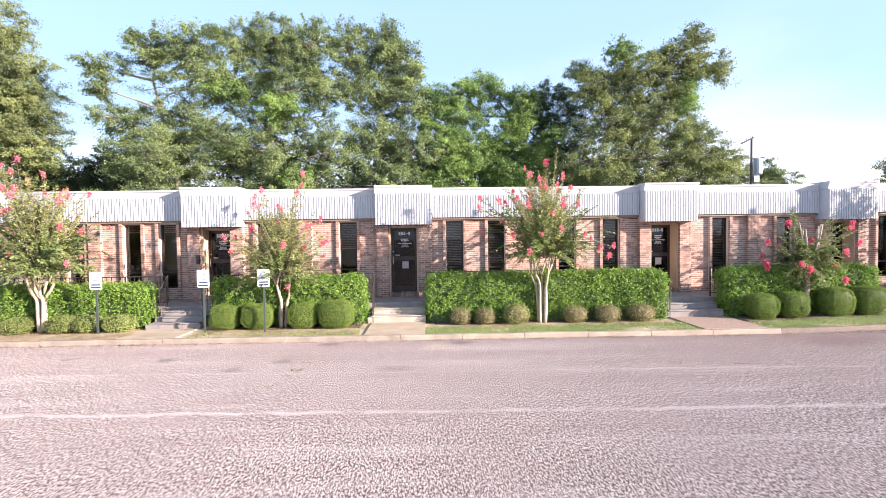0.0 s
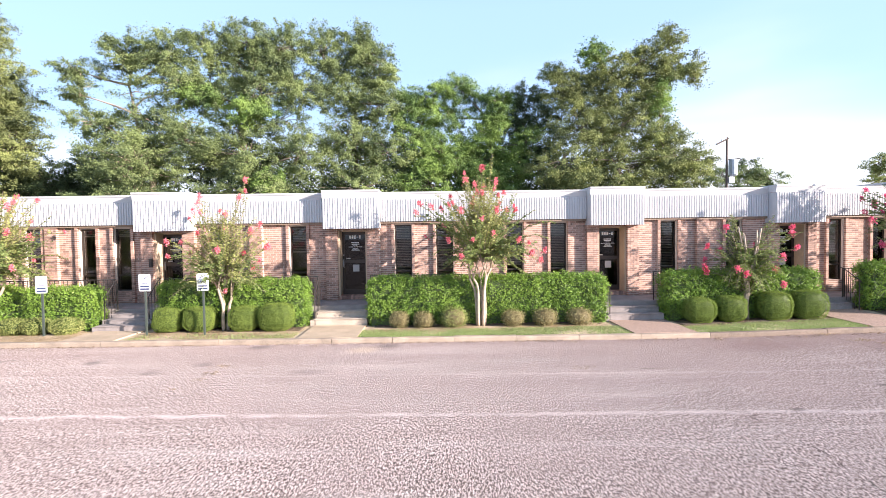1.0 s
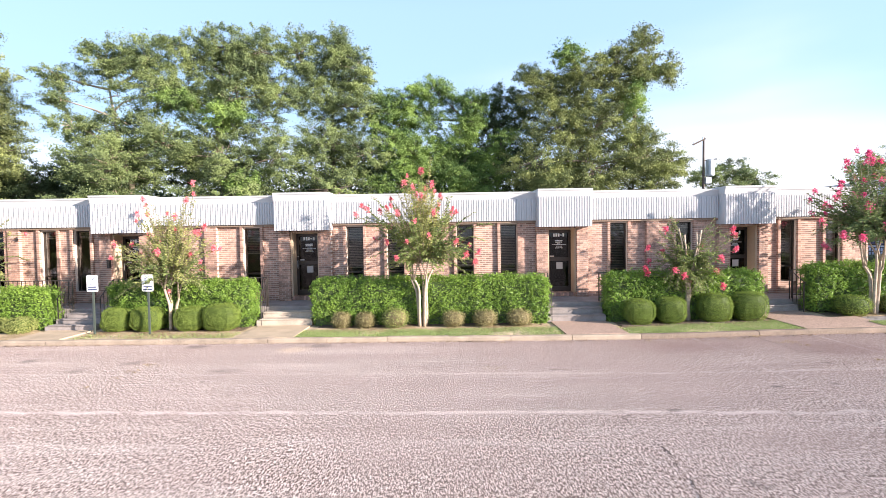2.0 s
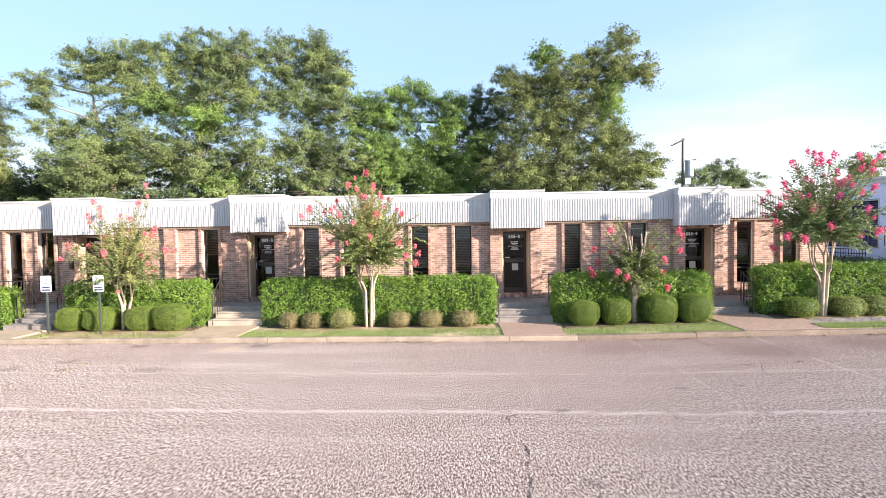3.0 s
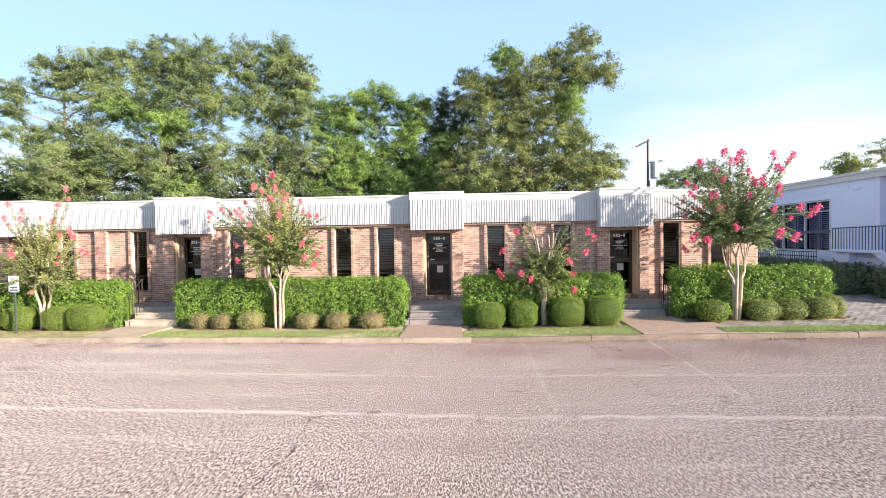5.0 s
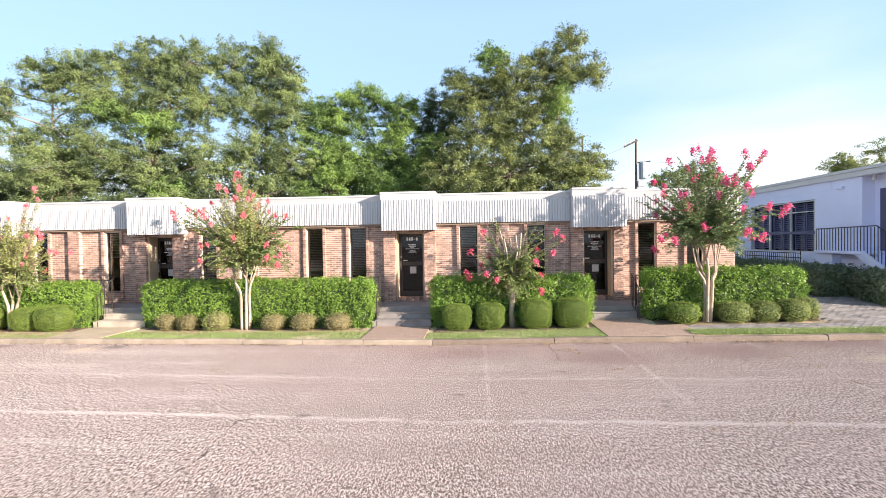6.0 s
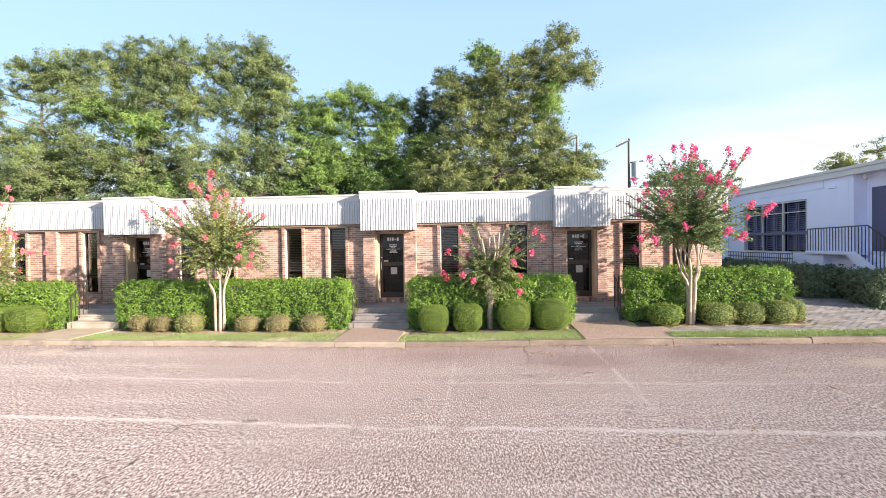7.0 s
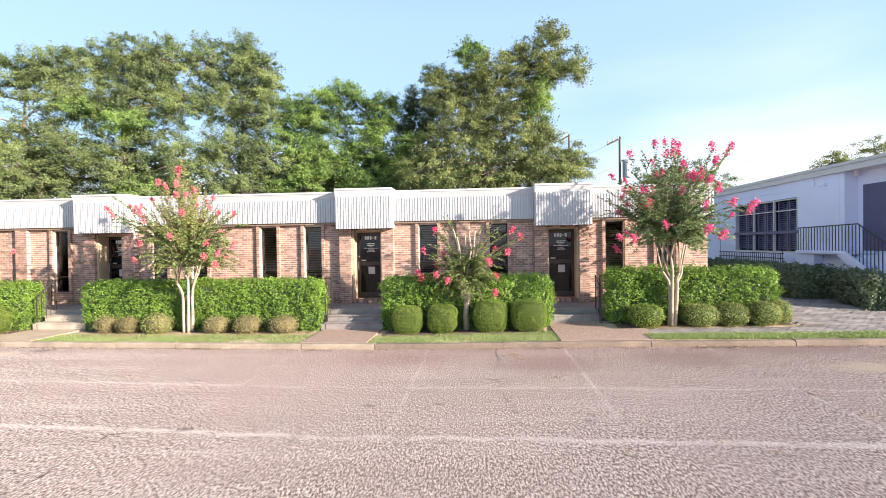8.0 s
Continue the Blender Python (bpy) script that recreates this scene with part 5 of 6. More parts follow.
big_tree(-12.4, 25.4, 11.9, [(-13.3, 25.2, 11.5, 1.25, 1.1, 34), (-11.3, 25.3, 11.6, 1.45, 1.15, 38), (-15.6, 25, 10.75, 0.9, 0.6, 13), (-15.3, 24.9, 9.5, 0.8, 0.6, 10), (-14.9, 24.9, 8.2, 1.2, 0.8, 16), (-12.4, 25, 8.3, 1.6, 0.8, 16), (-10.3, 25, 9.82, 1.4, 1.3, 30), (-12.6, 24.6, 6.2, 2.9, 1.7, 78), (-10.2, 24.8, 7.2, 1.5, 1.3, 34), (-13.2, 24.6, 4.4, 2.8, 1, 42)],
         203, OAK_LEAF, "tall open-crowned oak with a pale trunk behind the offices", bark=PALE_BARK)
big_tree(-7.4, 26.0, 13.0, [(-9.5, 25.6, 11.82, 1.3, 1.3, 34), (-7.6, 26, 12.32, 1.5, 1.3, 42), (-5.9, 26.2, 12.22, 1.5, 1.4, 42), (-9.4, 25.5, 9.62, 1.4, 1.2, 28), (-7, 25.8, 10.22, 1.9, 1.4, 42), (-5, 26.2, 10.02, 1.6, 1.5, 36), (-7.5, 25.4, 6.6, 2.7, 1.5, 56), (-4.9, 25.6, 6.6, 1.9, 1.4, 36), (-7.4, 25.2, 4.6, 3, 1, 46)],
         204, OAK_LEAF, "tall oak with a full green crown behind the offices", vines=[(-9.6, 24.9, 9.42, 1, 0.7, 20), (-7.2, 25, 8.6, 1.3, 0.9, 28), (-6.3, 24.7, 5.2, 1, 0.6, 16)])
big_tree(-2.6, 27.4, 13.6, [(-4, 26.8, 12.22, 1.1, 1.5, 34), (-2.2, 27.4, 12.62, 1.4, 1.5, 42), (-1, 27.4, 11.62, 1.2, 1.6, 36), (-3.2, 27, 10.22, 1.7, 1.4, 36), (-1, 27.2, 9.52, 1.5, 1.4, 34), (-3, 26.8, 7.4, 2.2, 1.5, 44), (-0.6, 27, 7, 1.8, 1.4, 36), (-2.4, 26.5, 5, 2.9, 1.2, 50)],
         205, OAK_LEAF, "tall oak with a dense domed crown behind the offices")
big_tree(1.4, 28.2, 10.2, [(0.4, 27.7, 9.4, 1.2, 1.1, 28), (1.5, 28.0, 10.2, 1.1, 1.0, 28), (0.6, 27.6, 7.6, 1.6, 1.3, 36), (2.3, 27.6, 6.8, 1.8, 1.5, 40), (1.5, 27.2, 5.2, 2.6, 1.2, 48)],
         206, LIME_LEAF, "bright green tree of medium height behind the offices")
big_tree(4.4, 28.4, 10.4, [(3.3, 28.0, 10.6, 0.95, 0.85, 24), (2.7, 28.2, 9.0, 1.0, 1.1, 22), (5.4, 28.0, 9.9, 1.1, 0.85, 26), (5.2, 27.7, 8.8, 0.7, 0.7, 14), (4.7, 27.5, 8.0, 0.7, 0.7, 14), (6.9, 27.3, 7.4, 0.9, 1.0, 20), (4.0, 28.4, 7.6, 1.2, 1.2, 14), (2.8, 27.4, 6.2, 1.6, 1.2, 34), (5.0, 27.2, 5.6, 2.0, 1.2, 38), (4.8, 27.0, 4.4, 2.6, 0.9, 34)],
         207, LIME_LEAF, "vine-covered tree with hanging bright green leaves")
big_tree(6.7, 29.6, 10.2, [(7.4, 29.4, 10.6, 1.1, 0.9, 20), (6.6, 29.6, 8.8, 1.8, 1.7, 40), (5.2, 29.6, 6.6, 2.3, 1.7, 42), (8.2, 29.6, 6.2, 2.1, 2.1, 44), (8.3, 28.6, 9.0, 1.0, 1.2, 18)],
         208, DARK_LEAF, "tree behind the vines, shade put into its dark leaf colour")
big_tree(10.9, 27.1, 12.4, [(8.5, 27.4, 11.2, 0.8, 0.7, 9), (9.3, 27.2, 10.3, 1.6, 1.2, 40), (11.2, 27.0, 11.0, 1.5, 1.2, 38), (12.9, 26.8, 11.4, 1.1, 1.4, 32), (14.3, 26.5, 12.3, 0.8, 1.0, 18), (15.4, 26.4, 11.0, 0.85, 0.9, 18), (14.2, 26.5, 10.9, 0.8, 0.7, 16), (13.4, 26.5, 9.6, 1.0, 1.1, 20), (9.6, 26.6, 7.9, 2.4, 1.5, 46), (11.7, 26.5, 8.0, 2.3, 1.8, 52)],
         209, OLIVE_LEAF, "tall leaning tree with ragged crown and outstretched limb", vines=[(10.2, 26.4, 11.9, 0.8, 0.4, 14)])
big_tree(11.93, 25.27, 7.09, [(8.25, 25.27, 6.07, 2.04, 1.53, 46), (11.11, 25.06, 5.66, 2.45, 1.73, 64), (13.56, 25.27, 6.48, 1.73, 1.53, 44), (14.37, 25.06, 4.95, 1.63, 1.22, 34), (15.0, 25.2, 6.1, 1.0, 0.9, 20), (9.68, 24.86, 4.44, 2.65, 0.92, 44)], 210, OLIVE_LEAF, "spreading olive green tree draped in vines")
big_tree(13.69, 26.18, 9.75, [(13.74, 26.18, 9.33, 0.44, 1.37, 18), (13.58, 26.18, 7.65, 0.53, 0.84, 12)], 211, LIME_LEAF, "column of bright vines hanging on a bare trunk", trunk_r=0.1)
big_tree(24.6, 36.3, 6.8, [(23.2, 36.3, 6.5, 1.4, 0.9, 26), (25.2, 36.3, 6.9, 1.4, 0.9, 26), (26.8, 36.3, 6.3, 1.2, 0.8, 20), (24.5, 36.3, 5.2, 2.2, 0.9, 26)], 212, OAK_LEAF, "distant low trees beyond the roof")
big_tree(32.9, 33.6, 7.2, [(32.5, 33.6, 6.9, 1.0, 0.75, 12), (33.4, 33.6, 6.7, 0.9, 0.7, 10), (32.9, 33.6, 5.9, 1.3, 0.9, 16)], 213, SAGE_LEAF, "distant tree rising over the white building")
big_tree(35.6, 34.0, 8.1, [(35.3, 34.0, 7.8, 0.95, 0.75, 6), (36.1, 34.0, 7.3, 0.8, 0.7, 5)], 214, SAGE_LEAF, "distant thin-crowned tree over the white building")


# a wood far behind closes the gaps low down
wood_rng = np.random.default_rng(300)
far_pts = []
for k in range(520):
    c = np.array((wood_rng.uniform(-36, 13.0), wood_rng.uniform(30.5, 35), 1.2))
    c[2] += 2.2 + (4.0 if c[0] > -12.5 else 1.9) * wood_rng.uniform(0, 1) ** 1.2
    m = 150
    g = wood_rng.normal(size=(m, 3))
    g /= np.linalg.norm(g, axis=1)[:, None]
    far_pts.append(c + g * (wood_rng.uniform(0, 1, m) ** 0.4)[:, None] * np.array((1.3, 1.2, 0.9)))
# the wood's shade comes from the dark leaf colour
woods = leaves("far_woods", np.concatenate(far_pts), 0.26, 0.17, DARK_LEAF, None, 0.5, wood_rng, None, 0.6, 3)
tagged(woods, "woodland far behind the offices, shade put into its dark colour", "woods", kind="stuff")


# ---- utility poles ----
def utility_pole(x, y, top, label, transformer=True):
    p = thing("utility_pole", x, y, 0, label, "utility pole", "utility poles")
    keep(part("pole", Shape().tube([(x, y, -0.1), (x + 0.02, y, top * 0.5), (x + 0.03, y, top)], [0.10, 0.068, 0.05], 10), WOOD_POLE), p)
    arm = keep(part("crossarm", Shape().tube([(x - 0.62, y - 0.12, top - 0.42), (x + 0.06, y - 0.12, top - 0.10)], 0.045, 6), WOOD_POLE), p)
    for k in range(3):
        u = k / 2
        sub(part("insulator", Shape().tube([(x - 0.58 + u * 0.5, y - 0.12, top - 0.39 + u * 0.235), (x - 0.58 + u * 0.5, y - 0.12, top - 0.25 + u * 0.235)], [0.022, 0.03], 8), GREY_METAL), arm)
    if transformer:
        keep(part("transformer", Shape().tube([(x + 0.38, y, top - 2.1), (x + 0.38, y, top - 2.05), (x + 0.38, y, top - 1.27), (x + 0.38, y, top - 1.21)], [0.17, 0.22, 0.22, 0.16], 14), GREY_METAL, None, "grey steel transformer can"), p)
        keep(part("bracket", Shape().tube([(x, y, top - 1.25), (x + 0.75, y, top - 1.17)], 0.03, 6), IRON), p)
        keep(part("meter_box", Shape().soft_box(x + 0.1, x + 0.4, y - 0.12, y + 0.12, top - 2.5, top - 2.17), GREY_METAL), p)


utility_pole(17.75, 27.0, 7.55, "weathered timber utility pole with a grey transformer")
utility_pole(16.33, 33.0, 9.1, "timber utility pole partly hidden by trees", False)
wire = Shape()
for k, (a, b, sag) in enumerate((((17.25, 26.9, 7.2), (15.2, 33.0, 8.1), 0.5), ((17.2, 26.9, 5.9), (9.5, 24.0, 4.0), 0.5), ((17.7, 27.0, 6.4), (40.0, 34.0, 8.2), 0.6))):
    a, b = Vector(a), Vector(b)
    wire.tube([a.lerp(b, q / 10) - Vector((0, 0, sag * 4 * (q / 10) * (1 - q / 10))) for q in range(11)], 0.0055, 5)
solid("power_line", wire, IRON, "thin black power lines strung from the pole", "power line")


# ---- white building ----
WX, WY0, WY1, WZ = 21.5, 17.55, 34.0, 4.42
white = wall_with_holes(WY0, WY1, 0.0, WZ - 0.22, 0.0, 0.25, [(19.42, 23.4, 1.76, 3.66)])
ws = Shape()
ws.v = [(WX + y, x, z) for x, y, z in white.v]
ws.f = [tuple(reversed(f)) for f in white.f]
ws.box(WX + 0.002, WX + 0.38, WY0 - 0.2, WY0 - 0.002, 0.0, WZ - 0.22)
ws.box(WX + 0.38, WX + 0.6, 14.3, WY0 - 0.002, 0.0, WZ - 0.22)
ws.box(WX + 0.6, WX + 10, 14.3, 14.5, 0.0, WZ - 0.22)
solid("wall_white", ws, STUCCO, "white stucco wall of the neighbouring building", "wall", kind="structure")
roof = Shape()
roof.box(WX - 0.10, WX + 10, 14.25, WY1 + 0.3, WZ - 0.218, WZ - 0.04)
roof.box(WX - 0.14, WX + 10, 14.2, WY1 + 0.35, WZ - 0.038, WZ + 0.05)
solid("roof_white", roof, WHITE_METAL, "flat white roof edge of the neighbouring building", "roof", kind="structure")
solid("wall_trim", Shape().box(WX - 0.018, WX - 0.002, 18.6, 25.4, WZ - 0.50, WZ - 0.22), STUCCO, "shallow band above the wide window", "trim", kind="structure")
solid("backing_white", Shape().box(WX + 0.8, WX + 0.9, WY0 + 0.1, WY1, 0.6, WZ - 0.3), INSIDE, "dim wall inside the neighbouring building", "wall", kind="structure")
win = thing("window", WX, 21.4, 1.76, "wide three-bay window with white mullions and dark louvres", "window", kind="structure")
fr = Shape()
for y in (19.42, 20.72, 22.02, 23.34):
    fr.box(WX - 0.01, WX + 0.06, y + 0.01, y + 0.05, 1.76, 3.66)
for z in (3.22, 3.6, 1.76):
    for a, b in ((19.48, 20.72), (20.78, 22.02), (22.08, 23.34)):
        fr.box(WX - 0.008, WX + 0.058, a - 0.01, b + 0.01, z, z + 0.035)
keep(part("window_frame", fr, WHITE_METAL), win)
for a, b in ((19.48, 20.72), (20.78, 22.02), (22.08, 23.34)):
    keep(part("pane", Shape().box(WX + 0.18, WX + 0.186, a, b, 1.8, 3.6), DOOR_GLASS), win).visible_shadow = False
    sh = Shape()
    for u in (a + 0.03, (a + b) / 2 + 0.02):
        v = u + (b - a) / 2 - 0.05
        for yy in (u, v - 0.07):
            sh.box(WX + 0.12, WX + 0.16, yy, yy + 0.07, 1.8, 3.58)
        z = 1.86
        while z < 3.56:
            if 3.14 < z < 3.27:
                z += 0.075
                continue
            i = len(sh.v)
            sh.v += [(WX + 0.12, u + 0.07, z), (WX + 0.12, v - 0.07, z), (WX + 0.16, v - 0.07, z + 0.05), (WX + 0.16, u + 0.07, z + 0.05)]
            sh.f.append((i, i + 1, i + 2, i + 3))
            z += 0.075
    keep(part("louvre", sh, NAVY, None, "dark slatted shutters"), win)
keep(part("guard_bar", Shape().box(WX - 0.05, WX - 0.022, 19.4, 23.4, 2.42, 2.52), NAVY, None, "dark horizontal guard bar"), win)
guard = thing("railing", WX - 0.5, 21.5, 1.2, "black iron picket guard below the wide window", "railing", "white building railings")
for z in (1.72, 1.55, 1.28):
    keep(part("rail", Shape().box(WX - 0.52, WX - 0.48, 19.4, 23.7, z, z + 0.03), IRON), guard)
for k in range(34):
    y = 19.42 + k * 0.128
    keep(part("picket", Shape().box(WX - 0.508, WX - 0.492, y - 0.008, y + 0.008, 0.0, 1.72 if k % 33 else 2.3), IRON), guard)
# raised entrance with stair
FLOOR = 1.86
deck = Shape().soft_box(WX - 0.5, WX + 0.37, 16.7, 18.75, FLOOR - 0.10, FLOOR, 0.012)
solid("entrance_deck", deck, STUCCO, "white raised entrance landing of the neighbouring building", "landing", kind="structure")
solid("deck_pier", Shape().box(WX - 0.4, WX - 0.002, 18.05, 18.65, 0.0, FLOOR - 0.102), STUCCO, "white masonry pier under the entrance landing", "pier", kind="structure")
solid("deck_wall", Shape().box(WX - 0.12, WX - 0.004, 15.2, 18.05, 0.0, FLOOR - 0.102), STUCCO, "recessed wall under the entrance landing", "wall", kind="structure")
stair = thing("stair", WX - 0.2, 16.0, 0, "white stepped entrance stair with dark treads", "stair")
for k in range(7):
    y1 = 16.7 - 0.28 * k
    keep(part("tread", Shape().soft_box(WX - 0.44, WX + 0.37, y1 - 0.3, y1 - 0.002, FLOOR - 0.17 * (k + 1) - 0.16, FLOOR - 0.17 * (k + 1)), STUCCO), stair)
slope = [(16.98, FLOOR - 0.102), (16.7, FLOOR - 0.102), (16.7, FLOOR + 0.02), (14.74, FLOOR - 1.17), (14.74, FLOOR - 1.42), (15.1, FLOOR - 1.42)]
string = Shape().prism(slope, 0.0, 0.055)
string.v = [(WX - 0.5 + y, x, z) for x, y, z in string.v]
keep(part("stringer", string, STUCCO, None, "white sloping stringer"), stair)
door = thing("door", WX + 1.18, 16.7, FLOOR, "tall dark navy entrance door of the neighbouring building", "door", kind="structure")
keep(part("door_leaf", Shape().soft_box(WX + 0.33, WX + 0.376, 15.7, 17.1, FLOOR, FLOOR + 1.92), NAVY), door)
lamp = thing("wall_lamp", WX + 0.5, 17.0, 4.0, "small white cylindrical lamp under the eave", "lamp")
keep(part("lamp_body", Shape().tube([(WX + 0.2, 17.15, WZ - 0.22), (WX + 0.2, 17.15, WZ - 0.38)], 0.06, 12), WHITE_METAL), lamp)
vent = thing("vent_hood", WX, 18.2, 3.85, "small white wall vent", "vent")
keep(part("vent_body", Shape().soft_box(WX - 0.09, WX - 0.003, 18.05, 18.3, 3.88, 3.96), STUCCO), vent)
rail = thing("railing", WX - 0.7, 17.9, FLOOR, "black iron railing round the entrance landing and stair", "railing", "white building railings")
RX = WX - 0.45
keep(part("top_rail", Shape().tube([(RX, 18.7, FLOOR + 0.72), (RX, 16.25, FLOOR + 0.76), (RX, 14.45, FLOOR - 0.33)], 0.018, 8), IRON), rail)
for k in range(34):
    y = 18.7 - 0.125 * k
    zt = FLOOR + 0.73 if y > 16.25 else FLOOR + 0.75 - (16.25 - y) * 0.605
    zb = FLOOR if y > 16.7 else FLOOR - 0.17 * (1 + int((16.7 - y) / 0.28))
    keep(part("picket", Shape().box(RX - 0.009, RX + 0.009, y - 0.009, y + 0.009, zb, zt), IRON), rail)
# both hedges take the leaf colour that has shade mixed in
hedge(19.5, 20.7, 16.3, 24.5, 0.42, 1.36, 27, 1700, 0.07, SHADE_LEAF, "hedge below the white building, shade put into its dark colour")
hedge(20.3, 20.95, 14.95, 16.25, 0.36, 1.32, 28, 1900, 0.07, SHADE_LEAF, "hedge beside the entrance stair, shade put into its dark colour")


# ---- reserved parking signs ----
def parking_sign(x, y, top, seed):
    r = random.Random(seed)
    t = thing("parking_sign", x, y, VERGE, "white reserved-parking sign with dark blue print on a green post", "sign", "reserved parking signs")
    foot = verge_z(x, y)
    keep(part("post", Shape().soft_box(x - 0.022, x + 0.022, y, y + 0.035, foot - 0.05, top - 0.05, 0.005), POST_GREEN, None, "green painted steel post"), t)
    w, h, b = 0.15, 0.44, 0.035
    s = Shape()
    ring = []
    for cx, cz, a0 in ((x + w - b, top - b, 0), (x - w + b, top - b, 90), (x - w + b, top - h + b, 180), (x + w - b, top - h + b, 270)):
        ring += [(cx + b * math.cos(radians(a0 + q * 30)), cz + b * math.sin(radians(a0 + q * 30))) for q in range(4)]
    s.prism(ring, y - 0.008, y - 0.003)
    plate = keep(part("sign_plate", s, SIGN_WHITE), t)
    yy = y - 0.0105
    bars = []
    for k in range(7):
        px, pz = x + r.uniform(-0.09, 0.05), top - 0.06 - 0.012 * k
        bars.append((px, px + r.uniform(0.02, 0.06), pz - 0.009, pz))
    bars += [(x - 0.06, x + 0.06, top - 0.212, top - 0.20), (x - 0.075, x + 0.075, top - 0.247, top - 0.235), (x - 0.11, x + 0.11, top - 0.335, top - 0.30), (x - 0.12, x + 0.12, top - 0.405, top - 0.365)]
    for a, b_, c, d in bars:
        sub(part("print_bar", Shape().box(a, b_, yy, yy + 0.002, c, d), SIGN_BLUE), plate)


parking_sign(-8.3, 13.68, 1.58, 1)
parking_sign(-5.63, 13.6, 1.60, 2)
parking_sign(-4.11, 13.5, 1.60, 3)

# ---- cracks in the lot ----
crack_rng = random.Random(5)


def crack(x0, y0, x1, y1, w, wander):
    s = Shape()
    n = max(8, int(math.hypot(x1 - x0, y1 - y0) / 0.09))
    dx, dy = x1 - x0, y1 - y0
    q = math.hypot(dx, dy)
    off = 0.0
    for k in range(n + 1):
        off += crack_rng.uniform(-1, 1) * wander
        off *= 0.97
        ww = w * max(0.05, crack_rng.uniform(-0.5, 1.7))
        cx, cy = x0 + dx * k / n - dy / q * off, y0 + dy * k / n + dx / q * off
        s.v += [(cx - dy / q * ww, cy + dx / q * ww, rise(cx) + 0.005), (cx + dy / q * ww, cy - dx / q * ww, rise(cx) + 0.005)]
        if k:
            i = 2 * k
            s.f.append((i - 2, i - 1, i + 1, i))
    return keep(part("crack", s, CRACK), ground)


LINES = (((6.1, 7.82), (6.15, 7.3), (6.26, 6.74), (6.19, 6.33), (6.13, 5.75)), ((0.14, 9.1), (0.04, 8.72), (0.27, 8.14), (0.15, 7.1), (0.24, 6.04)),
         ((11.02, 12.43), (11.05, 11.57), (10.87, 10.96), (11.13, 10.11), (10.97, 9.53), (11.1, 8.2)), ((12.7, 12.4), (13.2, 11.1), (13.9, 9.7)), ((-2.39, 10.85), (-2.41, 9.95), (-2.68, 9.31), (-3.4, 8.0)))
for path, width, wander in zip(LINES, (0.007, 0.0022, 0.006, 0.003, 0.003), (0.014, 0.02, 0.03, 0.03, 0.03)):
    for a, b in zip(path, path[1:]):
        crack(*a, *b, width, wander)
crack(10.97, 11.1, 11.64, 10.9, 0.009, 0.02)
crack(12.56, 9.8, 12.54, 7.85, 0.004, 0.02)
crack(-1.1, 12.5, -2.35, 8.75, 0.005, 0.03)
crack(6.6, 7.9, 6.1, 7.84, 0.014, 0.02)
crack(5.6, 10.15, 6.2, 10.1, 0.012, 0.01)
crack(-3.56, 6.93, -3.13, 6.23, 0.003, 0.02)
crack(16.6, 11.42, 17.5, 11.05, 0.008, 0.015)
crack(15.22, 12.5, 15.26, 9.0, 0.004, 0.02)
crack(16.85, 11.4, 16.45, 11.6, 0.006, 0.015)

# ---- litter and weeds along the gutter ----
litter_rng = np.random.default_rng(77)
lx = litter_rng.uniform(-14, 26, 2600)
ly = np.array([kerb_y(a) for a in lx]) - 0.01 - np.abs(litter_rng.normal(0, 0.07, 2600)) * np.where(lx > 6, 1.6, 1.0)
keep_it = np.array([noise.noise(Vector((a * 0.8, 0, 3))) for a in lx]) > litter_rng.uniform(-0.5, 0.3, 2600)
lp = np.stack([lx, ly, np.array([rise(a) for a in lx]) + 0.012], 1)[keep_it]
litter = leaves("leaf_litter", lp, 0.04, 0.022, LITTER, None, 2.5, litter_rng)
tagged(litter, "brown leaf litter and grit gathered along the kerb", "leaf litter", kind="stuff")
weed_pts = []
for wx, wy, wn_, spread in ((11.0, 12.35, 60, 0.12), (11.3, 11.75, 60, 0.14), (11.45, 11.4, 26, 0.08), (11.9, 10.2, 16, 0.06), (8.4, 12.22, 26, 0.08), (10.4, 12.2, 30, 0.14), (14.1, 12.12, 24, 0.1), (15.9, 12.1, 30, 0.12), (5.0, 12.28, 16, 0.07), (-1.0, 12.35, 14, 0.06), (3.7, 12.3, 10, 0.05), (4.5, 10.2, 26, 0.12), (-2.4, 10.75, 40, 0.10), (-2.45, 10.3, 26, 0.09), (-2.5, 9.9, 18, 0.08), (-2.65, 9.4, 14, 0.08), (12.23, 7.54, 10, 0.05), (13.68, 7.5, 10, 0.05), (15.26, 12.3, 40, 0.1), (15.24, 11.0, 24, 0.1), (15.24, 10.2, 20, 0.1), (15.27, 9.3, 26, 0.12), (15.3, 8.5, 18, 0.1), (13.2, 7.76, 16, 0.1)):
    q = litter_rng.normal(0, spread, (wn_, 2)) * np.array((1.0, 0.5))
    weed_pts.append(np.stack([wx + q[:, 0], np.minimum(wy + q[:, 1], kerb_y(wx) - 0.02), np.full(wn_, rise(wx) + 0.02) + litter_rng.uniform(0, 0.025, wn_)], 1))
weeds = leaves("weeds", np.concatenate(weed_pts), 0.035, 0.014, STRAW, None, 0.6, litter_rng)
tagged(weeds, "small dry weeds in cracks of the worn lot", "weeds", kind="stuff")

# ---- paved path ----
paving = thing("paving", 17.5, 14.0, 0, "grey brown clay paver path in running bond", "paving", kind="structure")


def bank_z(x, y):
    """The paved yard climbs from the path to the white building."""
    return verge_z(x, min(y, 13.8)) + 0.115 * min(max(y - 13.8, 0.0), 2.4) - 0.01


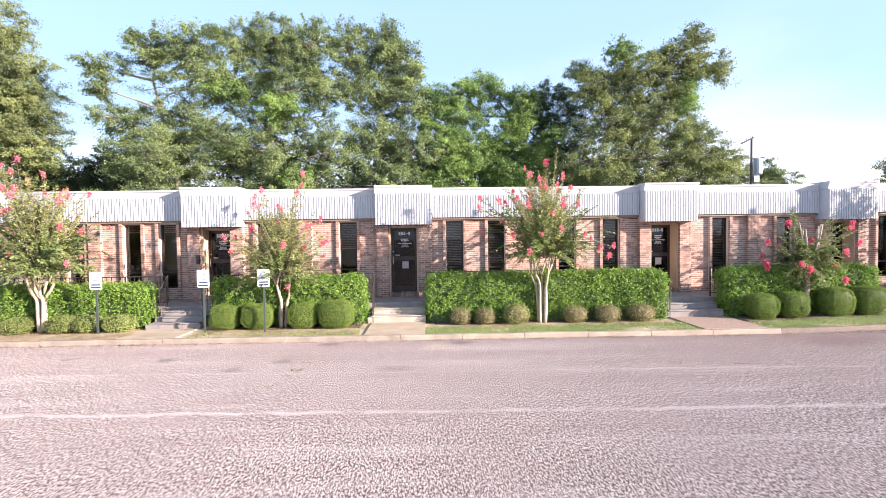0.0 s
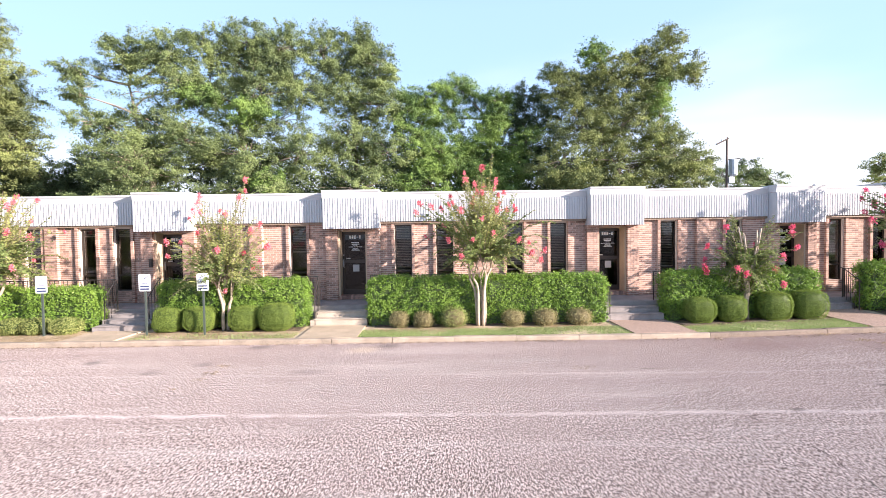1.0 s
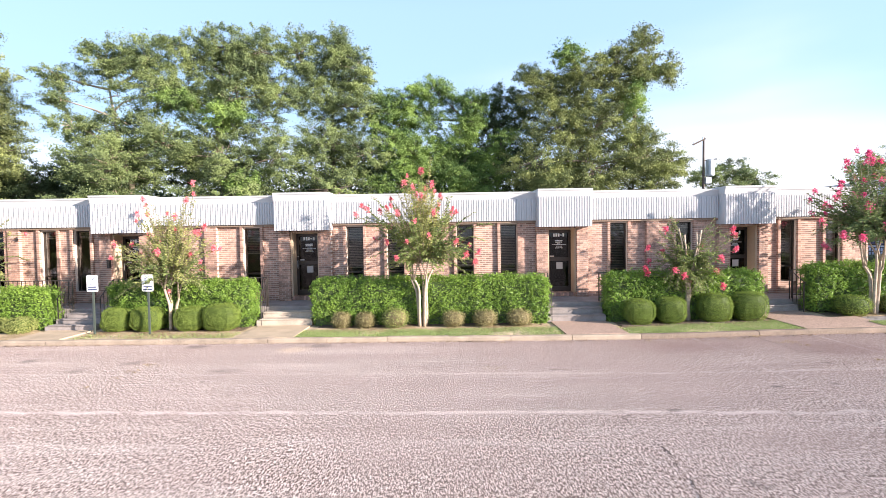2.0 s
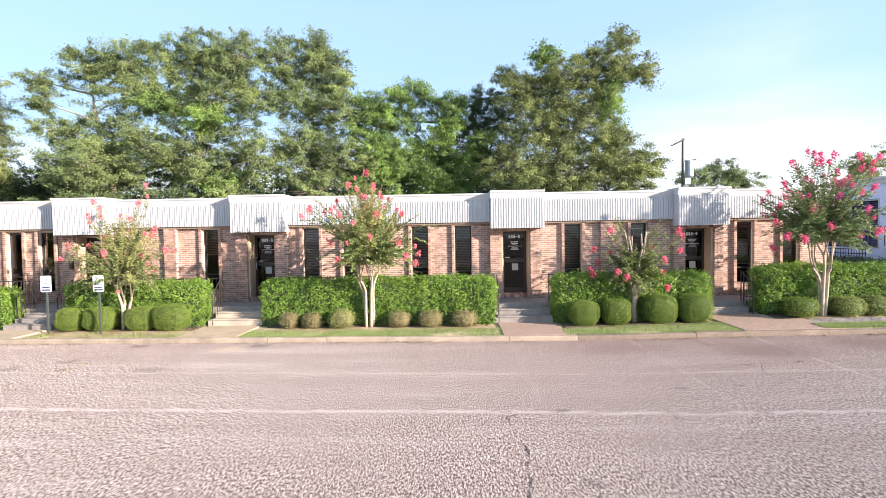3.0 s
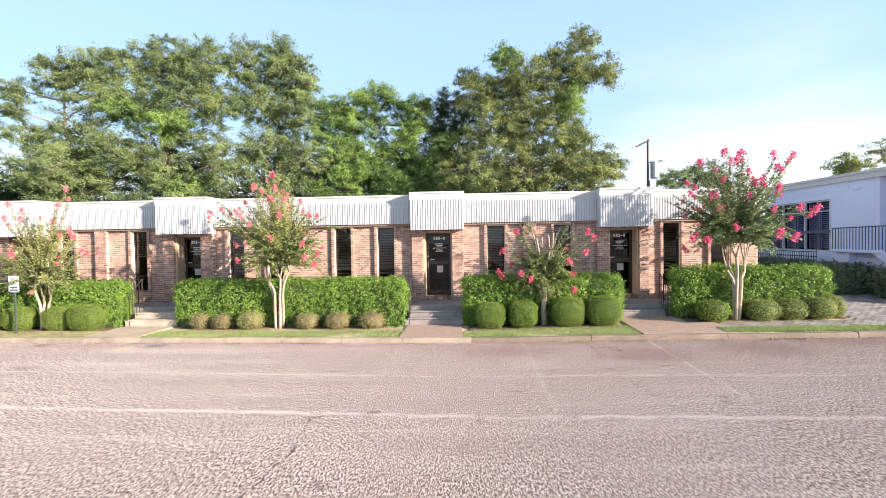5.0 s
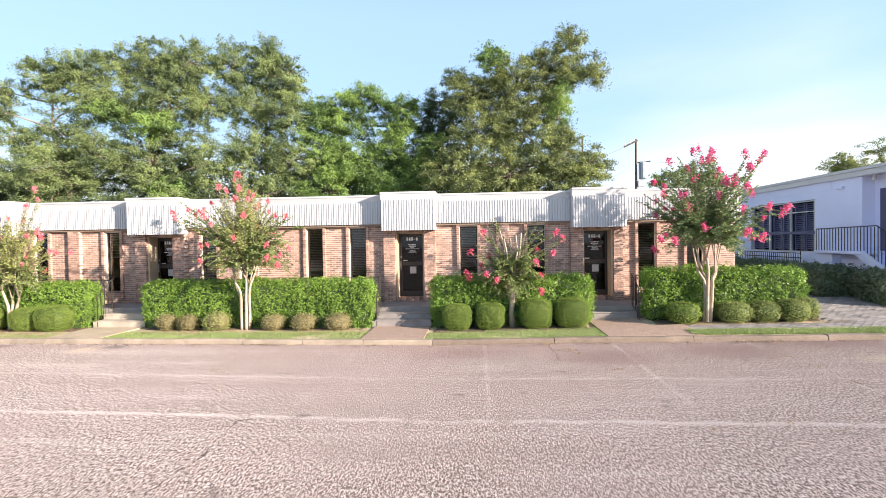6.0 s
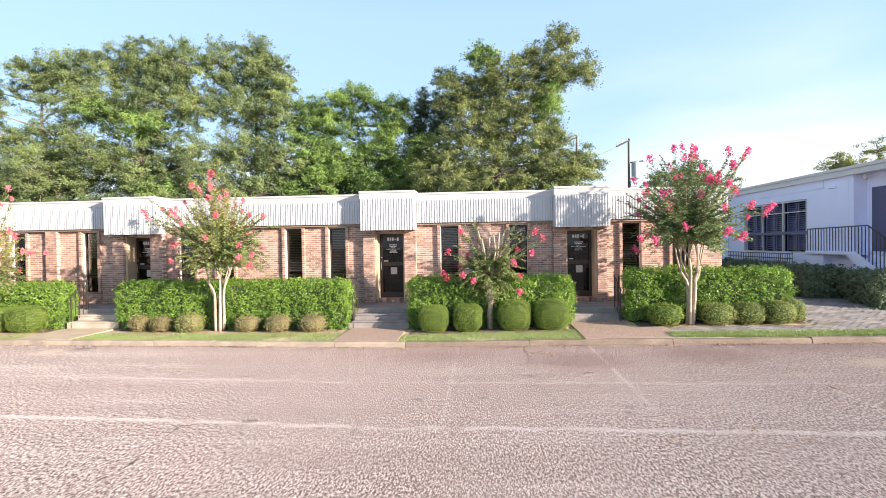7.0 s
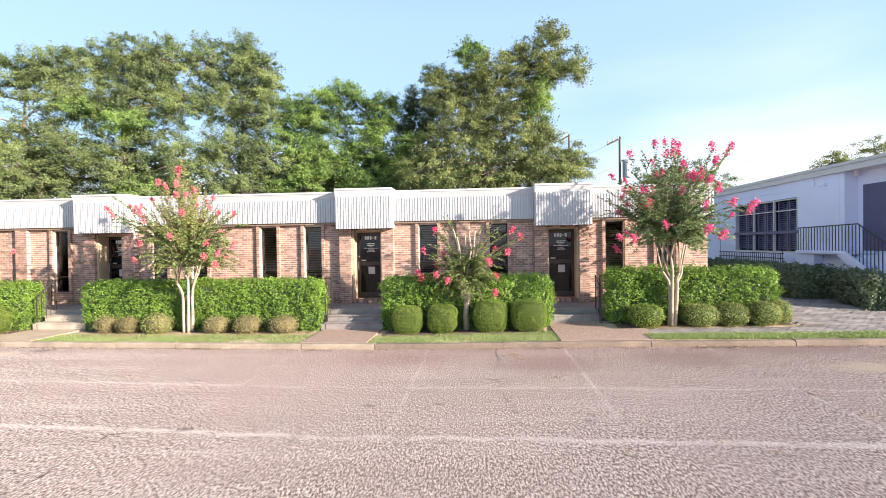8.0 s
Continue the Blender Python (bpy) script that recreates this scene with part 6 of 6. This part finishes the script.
bed = Shape()
for j in range(13):
    for i in range(15):
        px, py = 14.42 + 0.97 * i, 13.27 + (0.0, 0.47, 0.575, 0.8, 1.2, 1.7, 2.2, 2.7, 3.4, 5, 8, 12, 18)[j]
        bed.v.append((px, to_kerb(px, py), (bank_z(px, py) - 0.012) if px > 18.2 or j < 2 else 0.0))
bed.f = [(j * 15 + i, j * 15 + i + 1, j * 15 + i + 16, j * 15 + i + 15) for j in range(12) for i in range(14)]
keep(part("paver_bed", bed, MORTAR), paving)

# ---- brickwork and pavers ----
near, far = [], []
for q in brick_boxes:
    (near if 8.16 < q[0] and q[1] < 9.0 and q[4] > 0.8 and len(near) < 300 else far).append(q)
rest = Shape()
for x0, x1, y0, y1, z0, z1 in far:
    i = len(rest.v)
    rest.v += [(x0, y0, z0), (x1, y0, z0), (x1, y0, z1), (x0, y0, z1), (x0, y1, z0), (x1, y1, z0), (x1, y1, z1), (x0, y1, z1)]
    rest.f += [(i, i + 1, i + 2, i + 3), (i, i + 4, i + 5, i + 1), (i + 3, i + 2, i + 6, i + 7), (i, i + 3, i + 7, i + 4), (i + 1, i + 5, i + 6, i + 2)]
stuff = part("brick_courses", rest, BRICK, wall, "reddish brown bricks in running bond")
tagged(stuff, kind="stuff")
brick_mesh = {}
for x0, x1, y0, y1, z0, z1 in near:
    key = (round(x1 - x0, 3), round(y1 - y0, 2))
    if key not in brick_mesh:
        brick_mesh[key] = Shape().soft_box(0, x1 - x0, 0, 0.026, 0, z1 - z0, 0.002).mesh("brick", BRICK_ONE)
    ob = new("brick", brick_mesh[key])
    ob.location = (x0, y0, z0)
    ob.parent = wall
paver_mesh = Shape().soft_box(0, 0.196, 0, 0.096, -0.05, 0, 0.004).mesh("paver", PAVER)
pave_rest = Shape()
for row in range(44):
    y = 13.23 + 0.1035 * row
    x = (14.43 if row < 5 else 18.1) - (0.1 if row % 2 else 0)
    while x < 24:
        z = bank_z(x + 0.1, y + 0.05) + 0.006 * noise.noise(Vector((x * 9, y * 9, 0)))
        if row < 5 and x < 19:
            ob = new("paver", paver_mesh)
            ob.location = (x, y, z)
            keep(ob, paving)
        else:
            pave_rest.box(x, x + 0.196, y, y + 0.096, z - 0.05, z)
        x += 0.204
keep(tagged(part("paver_rows", pave_rest, PAVER), kind="stuff"), paving)
